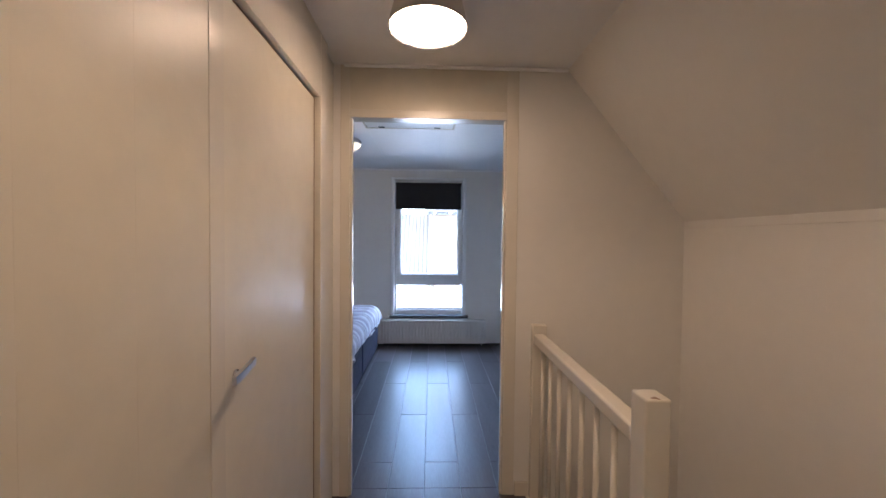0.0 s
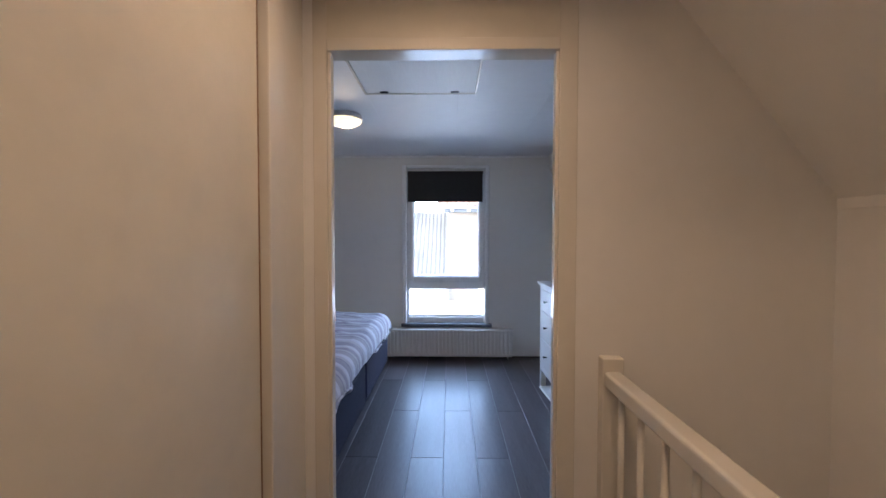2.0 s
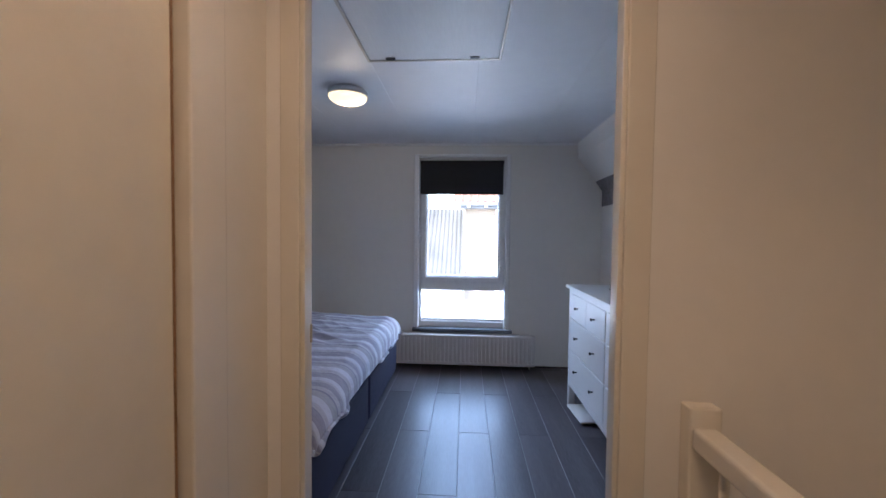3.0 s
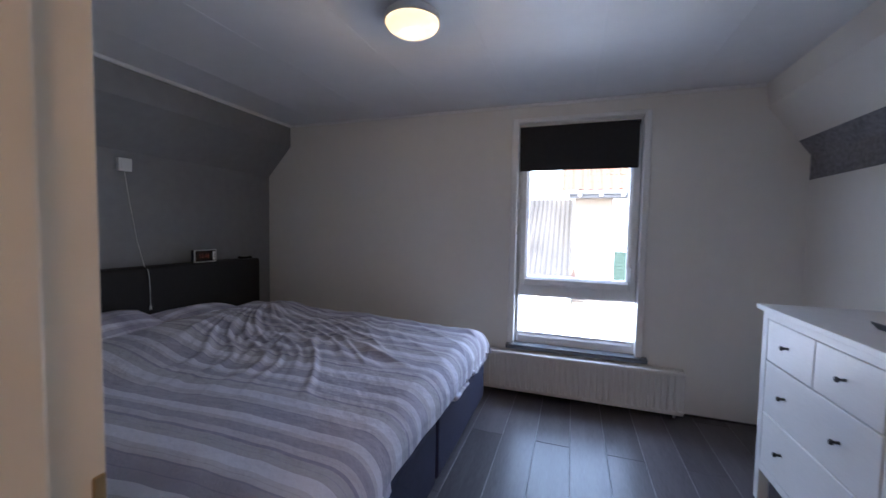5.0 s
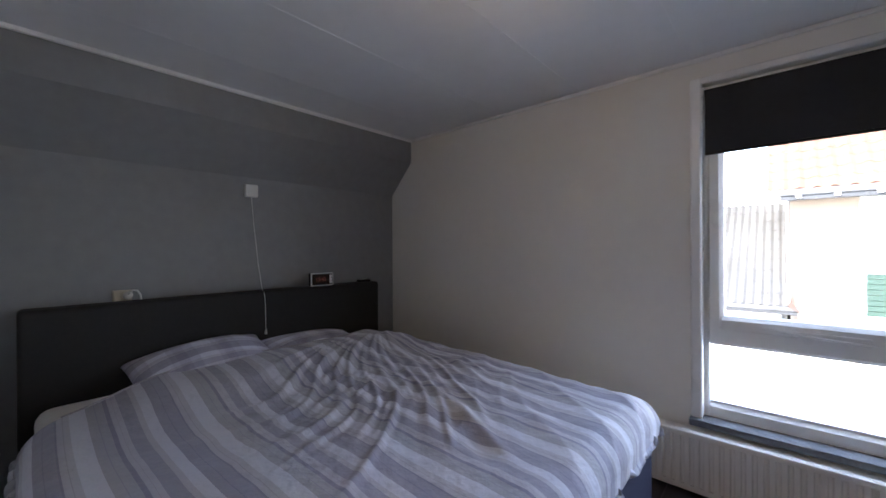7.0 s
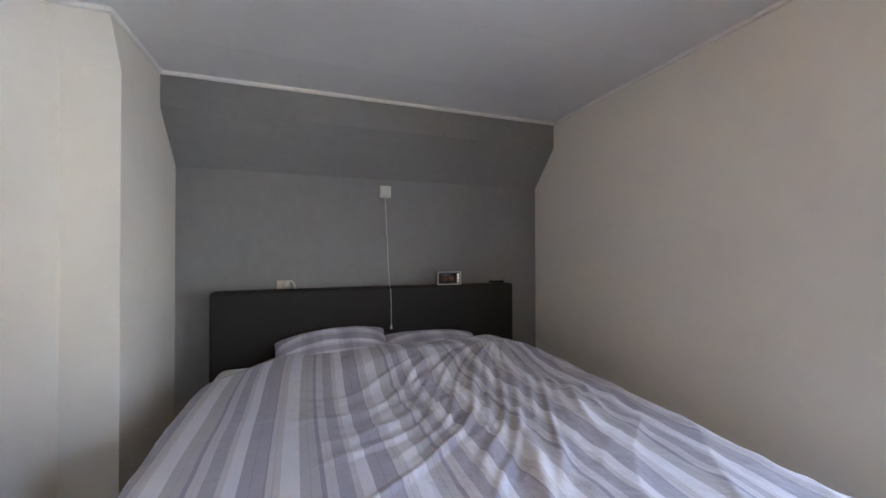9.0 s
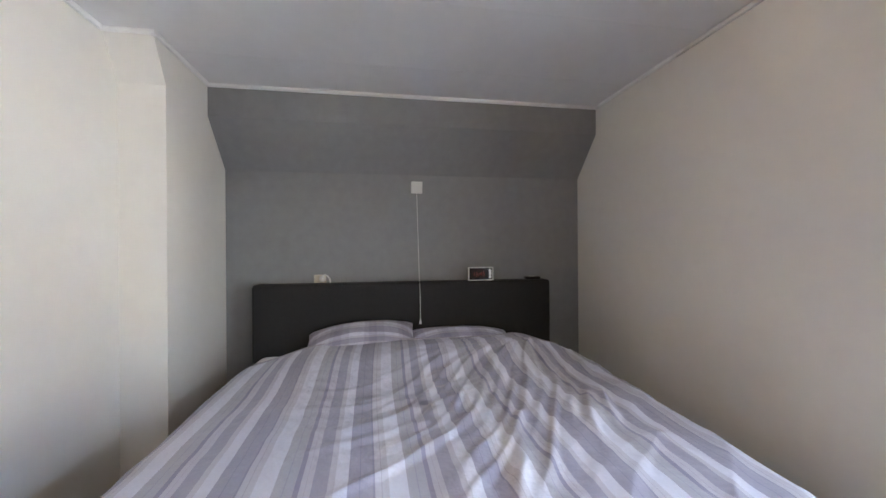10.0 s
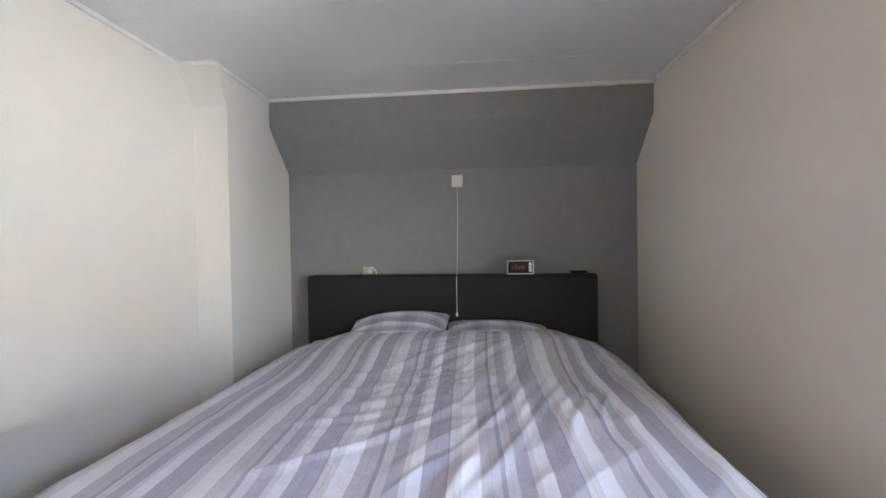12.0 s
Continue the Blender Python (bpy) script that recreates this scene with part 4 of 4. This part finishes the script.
outside("window_seam", join(bm_box(1.024, 1.04, 12.79, 12.81, 0.88, 2.1), bm_box(1.41, 2.2, 12.79, 12.81, 1.86, 1.88), bm_box(1.41, 1.425, 12.79, 12.81, 0.9, 1.86), bm_box(1.03, 3.2, 12.79, 12.81, 0.875, 0.89)), ZINCPALE, hr, "fine grey window seams")
part("pane", bm_box(1.03, 3.2, 12.84, 12.858, 4.08, 5.3), FARGLASS, fw)
for k in range(8):
    outside("cladding_board", bm_box(1.03, 3.2, 12.825, 12.858, 0.002 + 0.1 * k, 0.098 + 0.1 * k, 0.006, 1), GREEN, hr, "dark green cladding board")
outside("eave_end", bm_prism([(-0.04, 0.15), (0.16, 0.02), (0.05, 0.16), (0.0, 0.36)], "y", 12.16, 12.3), RUST, hl, "red brown tile at the eave end")
# the gutter's shaded underside, put in as a dark strip
outside("gutter_shade", bm_box(-2.5, 0.1, 12.2, 12.3, -0.01, 0.048, 0.004), ZINC, hl, "dark strip painted as shade under the gutter")

outside("downpipe", bm_tube([(-0.1, 12.25, 0.03), (-0.1, 12.3, -0.06), (-0.1, 12.5, -0.12), (-0.1, 12.5, -0.18)], 0.04), ZINCPALE, hl, "pale zinc downpipe")

hb = thing("house", pose(0, 0, -3.2), "red brick neighbouring house with white framed windows", "house")
outside("wall", bm_box(-11, -2.42, 11.9, 17, -3.2, 4.4), REDBRICK, hb)
outside("roof", tile_roof(-11.1, -2.42, 11.7, 4.3, 14.4, 6.4, 0.24, 0.36, 0.05), REDTILE, hb, "orange clay pantiles")
outside("string_course", bm_box(-11, -2.425, 11.84, 11.9, 3.1, 3.25, 0.01), RENDERW, hb)
for wx in (-9.6, -6.9, -4.4):
    hw = outside("window", join(bm_box(wx - 0.7, wx - 0.6, 11.8, 11.9, 0.6, 2.7), bm_box(wx + 0.6, wx + 0.7, 11.8, 11.9, 0.6, 2.7), bm_box(wx - 0.6, wx + 0.6, 11.8, 11.9, 0.6, 0.7), bm_box(wx - 0.6, wx + 0.6, 11.8, 11.9, 2.6, 2.7), bm_box(wx - 0.6, wx + 0.6, 11.82, 11.9, 1.1, 1.18)), FRAMEW, hb)
    part("pane", bm_box(wx - 0.6, wx + 0.6, 11.87, 11.897, 3.9, 5.8), FARGLASS, hw)

# ---- floors ----
PW, PL = 0.205, 1.28
plank_mesh = {}


def lay(parent, xa, xb, ya, yb):
    k0 = math.floor((xa + 0.005) / PW)
    for k in range(k0, math.ceil((xb + 0.005) / PW)):
        a, b = max(xa, -0.005 + k * PW), min(xb, -0.005 + (k + 1) * PW)
        start = 2.84 if k % 2 else 3.48
        j = math.floor((ya - start) / PL)
        while start + j * PL < yb:
            c, d = max(ya, start + j * PL), min(yb, start + (j + 1) * PL)
            j += 1
            if b - a < 0.01 or d - c < 0.01:
                continue
            key = (round(b - a, 3), round(d - c, 3))
            if key not in plank_mesh:
                me = plank_mesh[key] = mesh_of("plank", bm_box(0, b - a, 0, d - c, -0.011, 0.0, 0.0022, 1), LAMINATE)
                me.materials.append(GROOVE)
                for face in me.polygons:
                    face.material_index = int(0.3 < face.normal.z < 0.9 and abs(face.normal.x) > 0.3)
            p = new("plank", plank_mesh[key])
            p.parent = parent
            p.location = (a, c, 0.0)


fl = solid("floor", join(bm_box(WX - 0.15, EX + 0.15, RY - 0.02, NY + 0.1, -0.2, -0.0115), bm_box(-0.8, 0.55, -1.45, RY - 0.02, -0.2, -0.0115)), FELT, "dark grey oak laminate plank floor", "floor")
lay(fl, WX, EX, RY + 0.0, NY)
lay(fl, -0.59, 0.548, -1.3, RY)
